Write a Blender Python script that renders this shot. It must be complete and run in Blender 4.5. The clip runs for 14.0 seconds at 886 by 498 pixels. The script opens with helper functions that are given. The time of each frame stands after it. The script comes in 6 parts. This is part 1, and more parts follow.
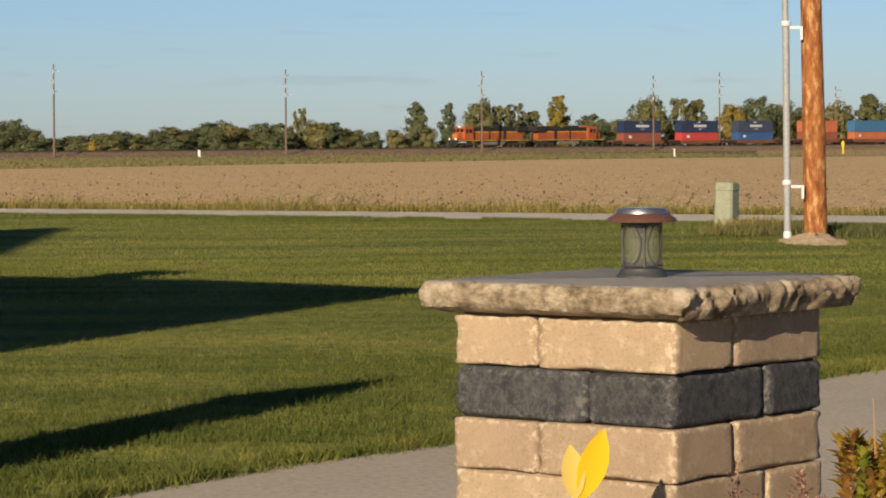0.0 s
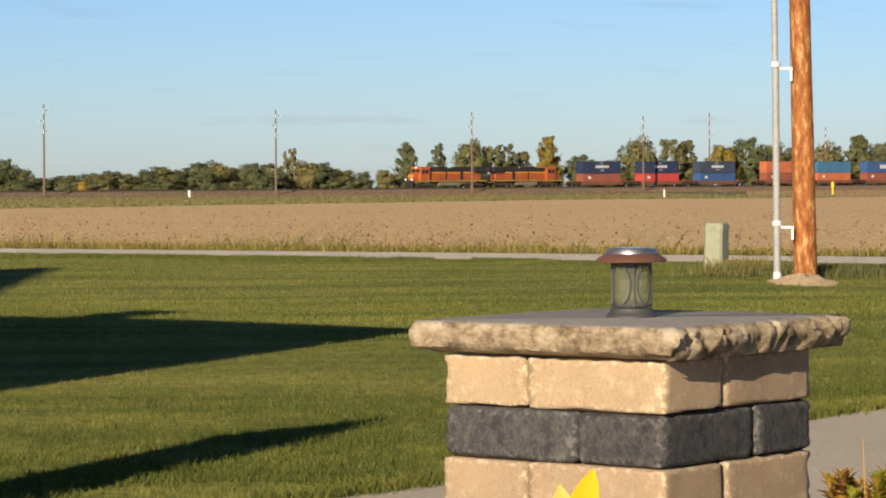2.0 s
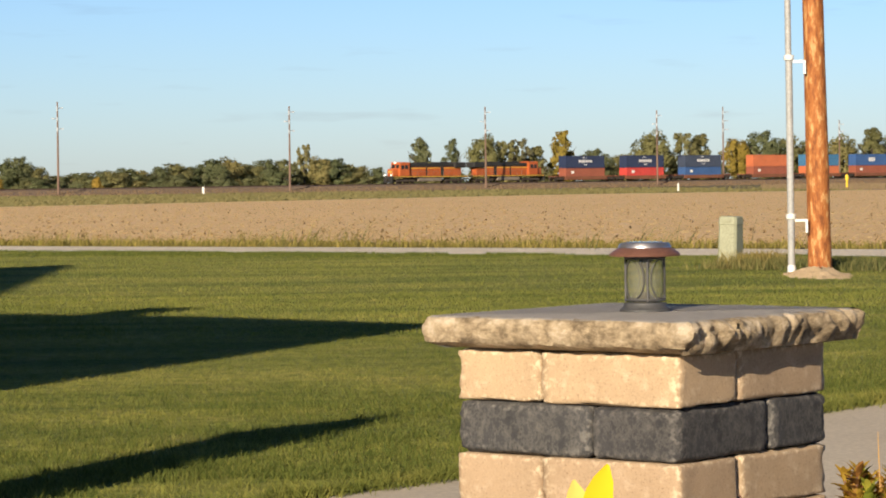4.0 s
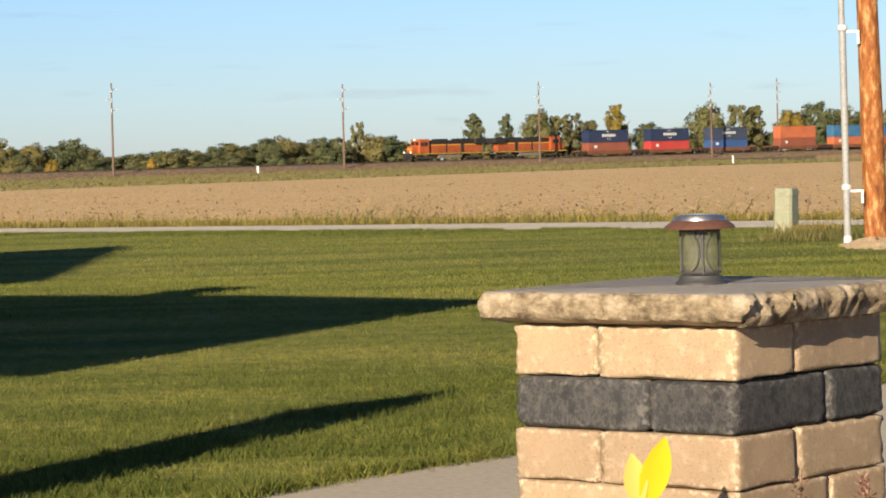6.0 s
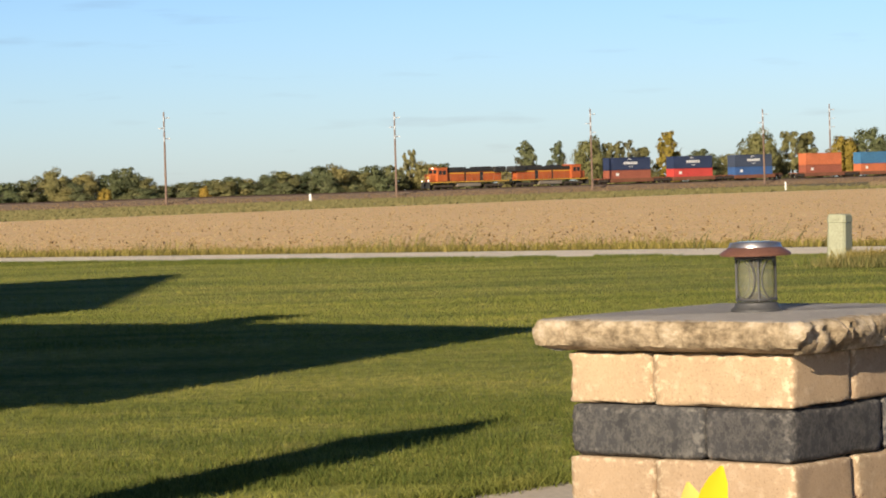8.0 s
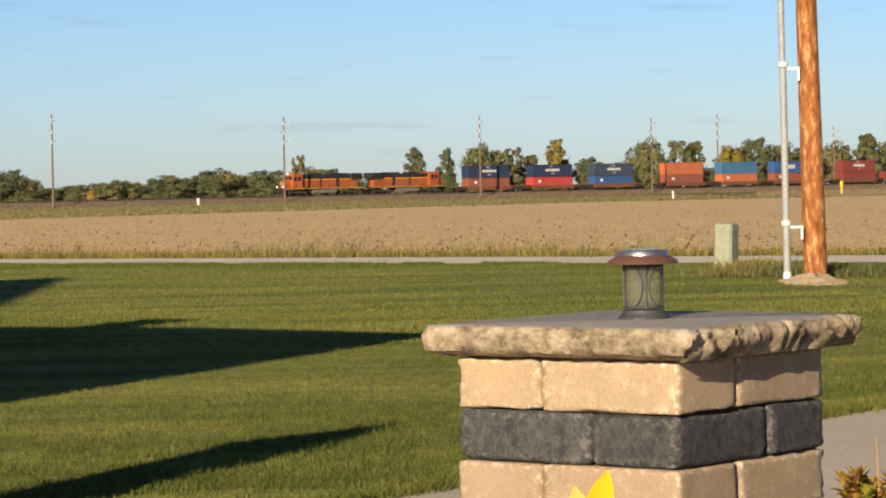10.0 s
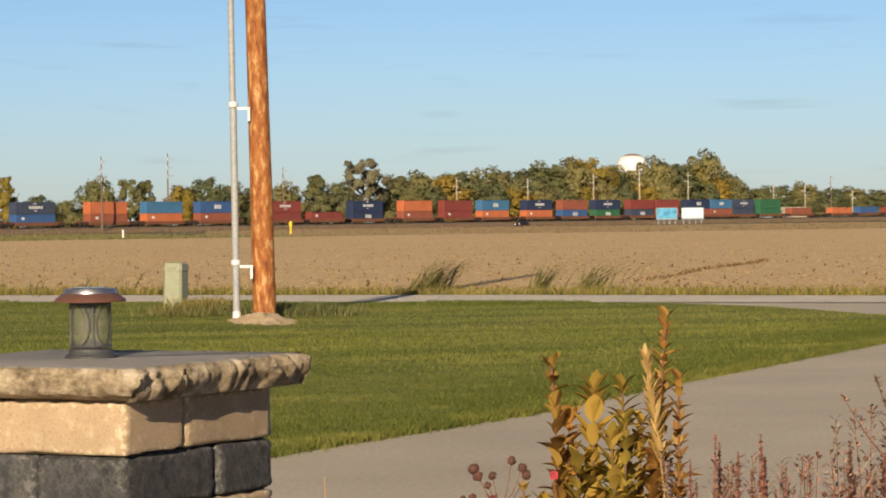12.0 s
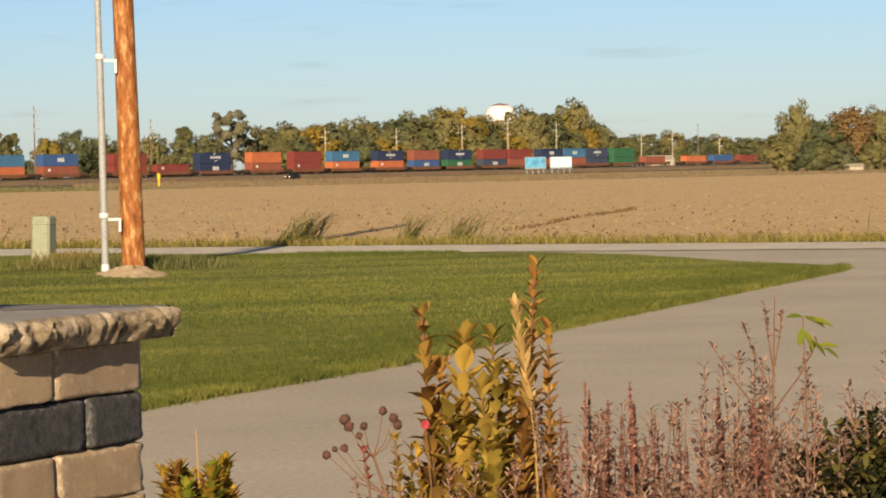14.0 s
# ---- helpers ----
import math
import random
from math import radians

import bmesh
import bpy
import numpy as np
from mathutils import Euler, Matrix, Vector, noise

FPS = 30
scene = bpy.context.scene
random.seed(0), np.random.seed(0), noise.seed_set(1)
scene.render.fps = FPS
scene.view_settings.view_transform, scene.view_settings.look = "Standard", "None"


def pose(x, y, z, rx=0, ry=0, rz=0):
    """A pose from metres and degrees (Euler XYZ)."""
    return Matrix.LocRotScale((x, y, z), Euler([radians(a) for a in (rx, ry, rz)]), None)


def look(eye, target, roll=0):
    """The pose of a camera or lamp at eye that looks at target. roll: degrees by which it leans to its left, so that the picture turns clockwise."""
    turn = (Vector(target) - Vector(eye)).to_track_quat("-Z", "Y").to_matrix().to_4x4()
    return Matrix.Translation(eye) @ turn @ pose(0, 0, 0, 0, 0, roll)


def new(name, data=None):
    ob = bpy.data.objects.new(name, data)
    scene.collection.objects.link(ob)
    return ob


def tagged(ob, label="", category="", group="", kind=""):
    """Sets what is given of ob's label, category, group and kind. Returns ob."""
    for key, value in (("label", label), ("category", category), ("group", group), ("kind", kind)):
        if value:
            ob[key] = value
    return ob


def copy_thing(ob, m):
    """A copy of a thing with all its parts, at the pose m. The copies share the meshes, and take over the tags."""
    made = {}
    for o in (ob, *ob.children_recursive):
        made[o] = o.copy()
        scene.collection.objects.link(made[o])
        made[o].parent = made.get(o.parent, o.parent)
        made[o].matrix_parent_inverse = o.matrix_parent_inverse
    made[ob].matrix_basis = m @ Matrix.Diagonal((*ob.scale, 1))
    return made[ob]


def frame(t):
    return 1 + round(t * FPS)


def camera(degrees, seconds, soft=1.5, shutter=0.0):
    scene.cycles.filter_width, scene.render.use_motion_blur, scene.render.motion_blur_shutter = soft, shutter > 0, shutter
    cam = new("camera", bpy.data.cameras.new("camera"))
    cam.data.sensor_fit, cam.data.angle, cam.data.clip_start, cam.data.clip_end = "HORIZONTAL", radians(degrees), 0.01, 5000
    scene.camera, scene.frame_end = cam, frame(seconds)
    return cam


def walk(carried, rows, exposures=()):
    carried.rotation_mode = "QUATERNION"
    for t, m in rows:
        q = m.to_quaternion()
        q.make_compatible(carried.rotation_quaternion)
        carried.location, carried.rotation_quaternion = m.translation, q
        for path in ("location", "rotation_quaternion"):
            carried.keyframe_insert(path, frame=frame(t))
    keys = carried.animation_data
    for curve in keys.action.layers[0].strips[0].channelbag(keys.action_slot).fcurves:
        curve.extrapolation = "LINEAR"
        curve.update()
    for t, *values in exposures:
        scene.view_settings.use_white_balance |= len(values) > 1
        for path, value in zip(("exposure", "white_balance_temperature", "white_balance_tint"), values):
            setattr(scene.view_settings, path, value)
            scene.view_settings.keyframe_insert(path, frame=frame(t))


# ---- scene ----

cam = camera(17.65, 14.0, soft=1.9)
PATH = [
    (0, (-0.0013, -0.0145, 1.3011), (-0.0066, 9.9790, 0.9399), -0.496),
    (0.5, (-0.0012, -0.0161, 1.3003), (0.0323, 9.9797, 1.0137), -0.433),
    (1, (-0.0013, -0.0128, 1.3000), (0.0289, 9.9837, 1.0357), -0.509),
    (1.5, (-0.0014, -0.0194, 1.3005), (0.0266, 9.9782, 1.0808), -0.460),
    (2, (-0.0013, -0.0171, 1.3003), (0.0299, 9.9804, 1.0801), -0.422),
    (2.2, (-0.0013, -0.0171, 1.3003), (0.0299, 9.9804, 1.0951), -0.422),
    (4.3, (0.0017, -0.0075, 1.3000), (-0.0496, 9.9891, 1.0455), -0.958),
    (4.5, (0.0020, -0.0067, 1.2999), (-0.0988, 9.9889, 1.0232), -1.043),
    (5, (0.0044, -0.0028, 1.2996), (-0.1403, 9.9927, 1.0380), -1.244),
    (5.5, (0.0061, 0.0014, 1.2994), (-0.1689, 9.9959, 1.0169), -1.431),
    (6, (0.0025, -0.0080, 1.2998), (-0.2117, 9.9847, 0.9835), -1.601),
    (6.5, (-0.0003, -0.0071, 1.2994), (-0.3073, 9.9831, 0.9784), -1.742),
    (7, (-0.0037, -0.0040, 1.2998), (-0.3991, 9.9840, 1.0121), -1.795),
    (7.5, (-0.0020, 0.0063, 1.3003), (-0.4057, 9.9950, 1.0500), -1.795),
    (7.7, (-0.0020, 0.0063, 1.3003), (-0.4022, 9.9950, 1.0650), -1.795),
    (9.8, (-0.0058, -0.0349, 1.3005), (-0.2406, 9.9610, 1.1393), -1.317),
    (10, (-0.0061, -0.0385, 1.3006), (-0.0080, 9.9594, 1.0970), -1.220),
    (10.5, (-0.0048, -0.0398, 1.3007), (0.7788, 9.9279, 1.1253), -0.910),
    (11, (-0.0026, -0.0251, 1.2998), (1.3557, 9.8815, 1.1756), -0.819),
    (11.5, (-0.0034, -0.0242, 1.2996), (1.5016, 9.8616, 1.2173), -0.647),
    (12, (0.0025, 0.0299, 1.2971), (1.9128, 9.8452, 1.1980), -0.754),
    (12.5, (0.0098, 0.0558, 1.2965), (2.5515, 9.7241, 1.0473), -0.792),
    (13, (0.0008, 0.0001, 1.2997), (2.7064, 9.6237, 1.0410), -0.999),
    (13.5, (0.0084, 0.0511, 1.2975), (2.7081, 9.6759, 1.0241), -1.212),
    (14, (0.0004, 0.0212, 1.2976), (2.3540, 9.7362, 1.0175), -1.210),
]
walk(cam, [(t, look(eye, target, roll)) for t, eye, target, roll in PATH],
     [(0.0, 0.13, 6500, 10), (1.0, 0.17, 6500, 10), (1.5, 0.22, 6500, 10), (2.0, 0.40, 6500, 10), (4.5, 0.58, 6500, 10), (7.5, 0.64, 6500, 10), (10.0, 0.44, 6600, 10), (11.5, 0.36, 6650, 10), (12.0, 0.30, 6750, 10), (12.5, 0.44, 7150, 11), (14.0, 0.40, 7150, 11)])

# ---- light ----
SUN_TO = Vector((-0.35, -0.937, 0.0)).normalized()
SUN_UP = radians(19.5)
world = bpy.data.worlds.new("sky")
scene.world = world
world.use_nodes = True
wn = world.node_tree.nodes
sky = wn.new("ShaderNodeTexSky")
sky.sky_type = "NISHITA"
sky.sun_disc = False
sky.sun_elevation = SUN_UP
sky.sun_rotation = math.atan2(SUN_TO.x, SUN_TO.y)
sky.altitude = 200
sky.air_density = 1.0
sky.dust_density = 0.3
sky.ozone_density = 3.0
wl = world.node_tree.links
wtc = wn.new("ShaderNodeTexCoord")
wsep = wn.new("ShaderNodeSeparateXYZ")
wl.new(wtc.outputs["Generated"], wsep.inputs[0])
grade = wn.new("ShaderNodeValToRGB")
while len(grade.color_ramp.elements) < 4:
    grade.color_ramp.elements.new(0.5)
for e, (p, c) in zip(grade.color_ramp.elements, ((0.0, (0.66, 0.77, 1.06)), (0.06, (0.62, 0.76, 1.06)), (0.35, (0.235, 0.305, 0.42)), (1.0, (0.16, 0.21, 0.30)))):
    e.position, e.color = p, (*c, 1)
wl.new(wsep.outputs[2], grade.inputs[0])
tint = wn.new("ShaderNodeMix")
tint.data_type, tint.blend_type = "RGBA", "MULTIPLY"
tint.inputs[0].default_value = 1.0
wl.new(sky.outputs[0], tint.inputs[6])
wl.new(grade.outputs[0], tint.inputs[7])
# thin streaks of cloud
wmap = wn.new("ShaderNodeMapping")
wmap.inputs["Scale"].default_value = (7, 7, 60)
wl.new(wtc.outputs["Generated"], wmap.inputs[0])
cloud = wn.new("ShaderNodeTexNoise")
cloud.inputs["Scale"].default_value = 2.6
cloud.inputs["Detail"].default_value = 5
wl.new(wmap.outputs[0], cloud.inputs[0])
cover = wn.new("ShaderNodeValToRGB")
cover.color_ramp.elements[0].position, cover.color_ramp.elements[0].color = 0.60, (1, 1, 1, 1)
cover.color_ramp.elements[1].position, cover.color_ramp.elements[1].color = 0.76, (0.90, 0.87, 0.87, 1)
wl.new(cloud.outputs[0], cover.inputs[0])
veil = wn.new("ShaderNodeMix")
veil.data_type, veil.blend_type = "RGBA", "MULTIPLY"
veil.inputs[0].default_value = 1.0
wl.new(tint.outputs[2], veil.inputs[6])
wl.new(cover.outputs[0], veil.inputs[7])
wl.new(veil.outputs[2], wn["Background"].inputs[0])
wn["Background"].inputs[1].default_value = 0.085
sun_data = bpy.data.lights.new("sun", "SUN")
sun_data.energy = 5.0
sun_data.angle = radians(0.53)
sun_data.color = (1.0, 0.84, 0.62)
sun = new("sun", sun_data)
to_sun = SUN_TO * math.cos(SUN_UP) + Vector((0, 0, math.sin(SUN_UP)))
sun.matrix_world = look(to_sun * 50, (0, 0, 0))


# ---- materials ----
def mat(name, rough=0.8, metal=0.0):
    m = bpy.data.materials.new(name)
    m.use_nodes = True
    b = m.node_tree.nodes["Principled BSDF"]
    b.inputs["Roughness"].default_value = rough
    b.inputs["Metallic"].default_value = metal
    return m, m.node_tree.nodes, m.node_tree.links, b


def rgba(c):
    return (c[0], c[1], c[2], 1)


def ramp_of(nodes, links, source, stops):
    r = nodes.new("ShaderNodeValToRGB")
    while len(r.color_ramp.elements) < len(stops):
        r.color_ramp.elements.new(0.5)
    for e, (p, c) in zip(r.color_ramp.elements, stops):
        e.position = p
        e.color = rgba(c)
    links.new(source, r.inputs[0])
    return r.outputs[0]


def noise_of(nodes, links, scale, detail=4, rough=0.6, stretch=(1, 1, 1), turn=0.0, space="Object"):
    tc = nodes.new("ShaderNodeTexCoord")
    mp = nodes.new("ShaderNodeMapping")
    mp.inputs["Scale"].default_value = stretch
    mp.inputs["Rotation"].default_value = (0, 0, turn)
    links.new(tc.outputs[space], mp.inputs[0])
    n = nodes.new("ShaderNodeTexNoise")
    n.inputs["Scale"].default_value = scale
    n.inputs["Detail"].default_value = detail
    n.inputs["Roughness"].default_value = rough
    links.new(mp.outputs[0], n.inputs[0])
    return n.outputs[0]


def mixed(nodes, links, fac, a, b, mode="MIX"):
    m = nodes.new("ShaderNodeMix")
    m.data_type = "RGBA"
    m.blend_type = mode
    for sock, v in ((m.inputs[0], fac), (m.inputs[6], a), (m.inputs[7], b)):
        if isinstance(v, (int, float)):
            sock.default_value = v
        elif isinstance(v, tuple):
            sock.default_value = rgba(v)
        else:
            links.new(v, sock)
    return m.outputs[2]


def bumped(nodes, links, b, height, strength=0.4, distance=0.01):
    n = nodes.new("ShaderNodeBump")
    n.inputs["Strength"].default_value = strength
    n.inputs["Distance"].default_value = distance
    links.new(height, n.inputs["Height"])
    links.new(n.outputs[0], b.inputs["Normal"])


def worn(name, c1, c2, scale, rough=0.8, metal=0.0, fine=8.0, bump=0.3, dist=0.01, vary=0.0, stretch=(1, 1, 1), space="Object"):
    """Two colours mixed by a coarse and a fine noise, with relief; vary: shade change from piece to piece."""
    m, n, l, b = mat(name, rough, metal)
    a = noise_of(n, l, scale, 5, 0.6, stretch, 0, space)
    f = noise_of(n, l, scale * fine, 4, 0.7, stretch, 0, space)
    col = ramp_of(n, l, a, [(0.3, c1), (0.7, c2)])
    fr = ramp_of(n, l, f, [(0.25, (0.7, 0.7, 0.7)), (0.75, (1.2, 1.2, 1.2))])
    col = mixed(n, l, 1.0, col, fr, "MULTIPLY")
    if vary:
        oi = n.new("ShaderNodeObjectInfo")
        vr = ramp_of(n, l, oi.outputs["Random"], [(0, (1 - vary,) * 3), (1, (1 + vary,) * 3)])
        col = mixed(n, l, 1.0, col, vr, "MULTIPLY")
    l.new(col, b.inputs["Base Color"])
    if bump:
        bumped(n, l, b, f, bump, dist)
    return m


def block_mat(name, base, dark, light, lo, hi, scuff=0.0):
    m, n, l, b = mat(name, 0.85)
    big = noise_of(n, l, 9, 4, 0.6)
    fine = noise_of(n, l, 170, 4, 0.7)
    spot = noise_of(n, l, 26, 5, 0.72)
    glint = noise_of(n, l, 75, 3, 0.5)
    col = ramp_of(n, l, big, [(0.3, dark), (0.7, base)])
    col = mixed(n, l, ramp_of(n, l, spot, [(lo, (0, 0, 0)), (hi, (0.85, 0.85, 0.85))]), col, light)
    # thin pale scuffs
    vein = noise_of(n, l, 24, 6, 0.8, (1, 1, 0.7))
    col = mixed(n, l, ramp_of(n, l, vein, [(0.44, (0, 0, 0)), (0.50, (scuff,) * 3), (0.56, (0, 0, 0))]), col, light)
    # pale chips where the rim is worn, with white glints painted in
    geo = n.new("ShaderNodeNewGeometry")
    rim = n.new("ShaderNodeMath")
    rim.operation = "MULTIPLY"
    l.new(ramp_of(n, l, geo.outputs["Pointiness"], [(0.50, (0, 0, 0)), (0.58, (1, 1, 1))]), rim.inputs[0])
    l.new(ramp_of(n, l, glint, [(0.50, (0, 0, 0)), (0.62, (1, 1, 1))]), rim.inputs[1])
    col = mixed(n, l, rim.outputs[0], col, tuple(min(0.75, v * 1.5) for v in light))
    fr = ramp_of(n, l, fine, [(0.2, (0.90, 0.90, 0.90)), (0.8, (1.09, 1.09, 1.09))])
    col = mixed(n, l, 1.0, col, fr, "MULTIPLY")
    pit = noise_of(n, l, 230, 2, 0.5)
    col = mixed(n, l, 1.0, col, ramp_of(n, l, pit, [(0.30, (0.74, 0.72, 0.7)), (0.42, (1, 1, 1)), (0.66, (1, 1, 1)), (0.76, (1.3, 1.3, 1.28))]), "MULTIPLY")
    oi = n.new("ShaderNodeObjectInfo")
    vr = ramp_of(n, l, oi.outputs["Random"], [(0, (0.88, 0.85, 0.84)), (1, (1.10, 1.08, 1.04))])
    col = mixed(n, l, 1.0, col, vr, "MULTIPLY")
    l.new(col, b.inputs["Base Color"])
    bumped(n, l, b, fine, 0.3, 0.003)
    return m


M = {}
M["tan_block"] = block_mat("tan concrete block", (0.445, 0.33, 0.215), (0.375, 0.278, 0.18), (0.53, 0.42, 0.30), 0.55, 0.75)
M["dark_block"] = block_mat("charcoal concrete block", (0.052, 0.053, 0.058), (0.026, 0.027, 0.031), (0.14, 0.135, 0.126), 0.53, 0.84, 0.42)
M["core"] = worn("block core", (0.05, 0.045, 0.04), (0.08, 0.07, 0.06), 10)


def cap_mat():
    m, n, l, b = mat("cast stone", 0.85)
    big = noise_of(n, l, 14, 6, 0.74, (1, 1, 1.5))
    fine = noise_of(n, l, 110, 6, 0.75)
    col = ramp_of(n, l, big, [(0.33, (0.12, 0.088, 0.055)), (0.43, (0.28, 0.212, 0.132)), (0.53, (0.49, 0.385, 0.255)), (0.66, (0.70, 0.59, 0.45))])
    geo = n.new("ShaderNodeNewGeometry")
    sep = n.new("ShaderNodeSeparateXYZ")
    l.new(geo.outputs["True Normal"], sep.inputs[0])
    up = ramp_of(n, l, sep.outputs[2], [(0.90, (0, 0, 0)), (0.97, (1, 1, 1))])
    col = mixed(n, l, up, col, ramp_of(n, l, big, [(0.3, (0.36, 0.335, 0.31)), (0.7, (0.44, 0.41, 0.385))]))
    fr = ramp_of(n, l, fine, [(0.2, (0.75, 0.75, 0.75)), (0.8, (1.2, 1.2, 1.2))])
    col = mixed(n, l, 1.0, col, fr, "MULTIPLY")
    l.new(col, b.inputs["Base Color"])
    hsum = n.new("ShaderNodeMath")
    hsum.operation = "ADD"
    l.new(big, hsum.inputs[0])
    l.new(fine, hsum.inputs[1])
    bumped(n, l, b, hsum.outputs[0], 1.0, 0.007)
    return m


M["cap"] = cap_mat()


def lawn_tone(n, l):
    """Patches, mowing bands and tufts of the lawn."""
    big = noise_of(n, l, 0.35, 5, 0.65)
    band = noise_of(n, l, 0.55, 4, 0.6, (0.30, 1.5, 1), radians(-20))
    dry = noise_of(n, l, 1.7, 4, 0.6)
    clump = noise_of(n, l, 9.0, 3, 0.7)
    col = ramp_of(n, l, big, [(0.30, (0.212, 0.226, 0.060)), (0.70, (0.295, 0.284, 0.085))])
    col = mixed(n, l, ramp_of(n, l, dry, [(0.52, (0, 0, 0)), (0.72, (0.45, 0.45, 0.45))]), col, (0.37, 0.31, 0.115))
    col = mixed(n, l, 1.0, col, ramp_of(n, l, band, [(0.36, (0.68, 0.76, 0.74)), (0.60, (1.12, 1.10, 1.05))]), "MULTIPLY")
    return mixed(n, l, 1.0, col, ramp_of(n, l, clump, [(0.32, (0.52, 0.62, 0.52)), (0.68, (1.24, 1.20, 1.16))]), "MULTIPLY")


def lawn_mat():
    m, n, l, b = mat("mown grass", 0.95)
    b.inputs["Specular IOR Level"].default_value = 0.1
    fine = noise_of(n, l, 28, 5, 0.75)
    col = mixed(n, l, 1.0, lawn_tone(n, l), ramp_of(n, l, fine, [(0.25, (0.78, 0.8, 0.75)), (0.75, (1.2, 1.18, 1.15))]), "MULTIPLY")
    l.new(col, b.inputs["Base Color"])
    bumped(n, l, b, fine, 0.5, 0.03)
    return m


def blade_mat():
    m, n, l, b = mat("grass blades", 0.7)
    b.inputs["Specular IOR Level"].default_value = 0.12
    geo = n.new("ShaderNodeNewGeometry")
    col = mixed(n, l, 1.0, lawn_tone(n, l), ramp_of(n, l, geo.outputs["Random Per Island"], [(0, (0.88, 0.93, 0.85)), (0.9, (1.15, 1.12, 1.05)), (1, (1.3, 1.2, 1.2))]), "MULTIPLY")
    l.new(col, b.inputs["Base Color"])
    tr = n.new("ShaderNodeBsdfTranslucent")
    l.new(col, tr.inputs[0])
    mx = n.new("ShaderNodeMixShader")
    mx.inputs[0].default_value = 0.4
    l.new(b.outputs[0], mx.inputs[1])
    l.new(tr.outputs[0], mx.inputs[2])
    l.new(mx.outputs[0], n["Material Output"].inputs[0])
    return m


def field_mat():
    m, n, l, b = mat("harvested field soil", 0.95)
    big = noise_of(n, l, 0.03, 5, 0.6, (1, 1, 1))
    rows_ = noise_of(n, l, 0.5, 5, 0.7, (0.5, 1.4, 1), radians(38))
    fine = noise_of(n, l, 5.0, 6, 0.8)
    col = ramp_of(n, l, big, [(0.3, (0.64, 0.440, 0.220)), (0.7, (0.69, 0.478, 0.242))])
    col = mixed(n, l, 1.0, col, ramp_of(n, l, rows_, [(0.3, (0.90, 0.89, 0.88)), (0.6, (1.04, 1.04, 1.04))]), "MULTIPLY")
    col = mixed(n, l, 1.0, col, ramp_of(n, l, fine, [(0.28, (0.88, 0.87, 0.86)), (0.6, (1.03, 1.03, 1.03))]), "MULTIPLY")
    l.new(col, b.inputs["Base Color"])
    bumped(n, l, b, fine, 0.3, 0.05)
    return m


M["lawn"] = lawn_mat()
M["field"] = field_mat()
M["concrete"] = worn("driveway concrete", (0.49, 0.42, 0.328), (0.60, 0.525, 0.415), 0.45, 0.9, 0, 60, 0.25, 0.004)
M["gravel"] = worn("gravel lane", (0.68, 0.60, 0.49), (0.80, 0.72, 0.60), 1.2, 0.95, 0, 25, 0.7, 0.03)
M["verge"] = worn("rough dry verge", (0.115, 0.085, 0.035), (0.15, 0.13, 0.05), 0.05, 0.95, 0, 14, 0.5, 0.1, 0, (1, 2.5, 1))
M["bare"] = worn("bare brown soil", (0.20, 0.135, 0.085), (0.25, 0.17, 0.105), 0.06, 0.95, 0, 12, 0.4, 0.1)
M["dirt"] = worn("sandy dirt", (0.58, 0.43, 0.26), (0.70, 0.53, 0.33), 6, 0.95, 0, 8, 0.6, 0.02)
M["bed"] = worn("mulch bed", (0.05, 0.035, 0.022), (0.10, 0.07, 0.045), 9, 0.95, 0, 6, 0.8, 0.02)


def leafy(name, c1, c2, dark=0.5, through_=0.25):
    """Leaf colour that changes from island to island."""
    m, n, l, b = mat(name, 0.75)
    b.inputs["Specular IOR Level"].default_value = 0.2
    geo = n.new("ShaderNodeNewGeometry")
    col = ramp_of(n, l, geo.outputs["Random Per Island"], [(0, tuple(v * dark for v in c1)), (0.45, c1), (1, c2)])
    oi = n.new("ShaderNodeObjectInfo")
    col = mixed(n, l, 1.0, col, ramp_of(n, l, oi.outputs["Random"], [(0, (0.82, 0.88, 0.84)), (0.5, (1, 1, 1)), (1, (1.20, 1.12, 1.05))]), "MULTIPLY")
    l.new(col, b.inputs["Base Color"])
    tr = n.new("ShaderNodeBsdfTranslucent")
    l.new(col, tr.inputs[0])
    mx = n.new("ShaderNodeMixShader")
    mx.inputs[0].default_value = through_
    l.new(b.outputs[0], mx.inputs[1])
    l.new(tr.outputs[0], mx.inputs[2])
    l.new(mx.outputs[0], n["Material Output"].inputs[0])
    return m


M["blade"] = blade_mat()
M["dry_blade"] = leafy("dry grass blades", (0.24, 0.20, 0.06), (0.42, 0.33, 0.13), 0.6)
M["weed_blade"] = leafy("weed blades", (0.20, 0.18, 0.045), (0.34, 0.28, 0.08), 0.6)
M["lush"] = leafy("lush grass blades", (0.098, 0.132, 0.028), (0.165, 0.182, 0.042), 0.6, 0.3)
# green and olive tree colours are paled and greyed to include distance haze
M["leaf_green"] = leafy("dark green foliage with haze in it", (0.160, 0.178, 0.088), (0.225, 0.235, 0.115), 0.8, 0.4)
M["leaf_olive"] = leafy("olive foliage with haze in it", (0.235, 0.225, 0.095), (0.315, 0.285, 0.125), 0.8, 0.4)
M["leaf_yellow"] = leafy("yellowing foliage", (0.34, 0.25, 0.05), (0.46, 0.33, 0.08), 0.75, 0.35)
M["leaf_rust"] = leafy("rust red foliage", (0.23, 0.155, 0.07), (0.29, 0.20, 0.085), 0.75, 0.35)
M["leaf_grey"] = leafy("greyish sparse foliage", (0.25, 0.225, 0.13), (0.31, 0.28, 0.17), 0.75, 0.4)
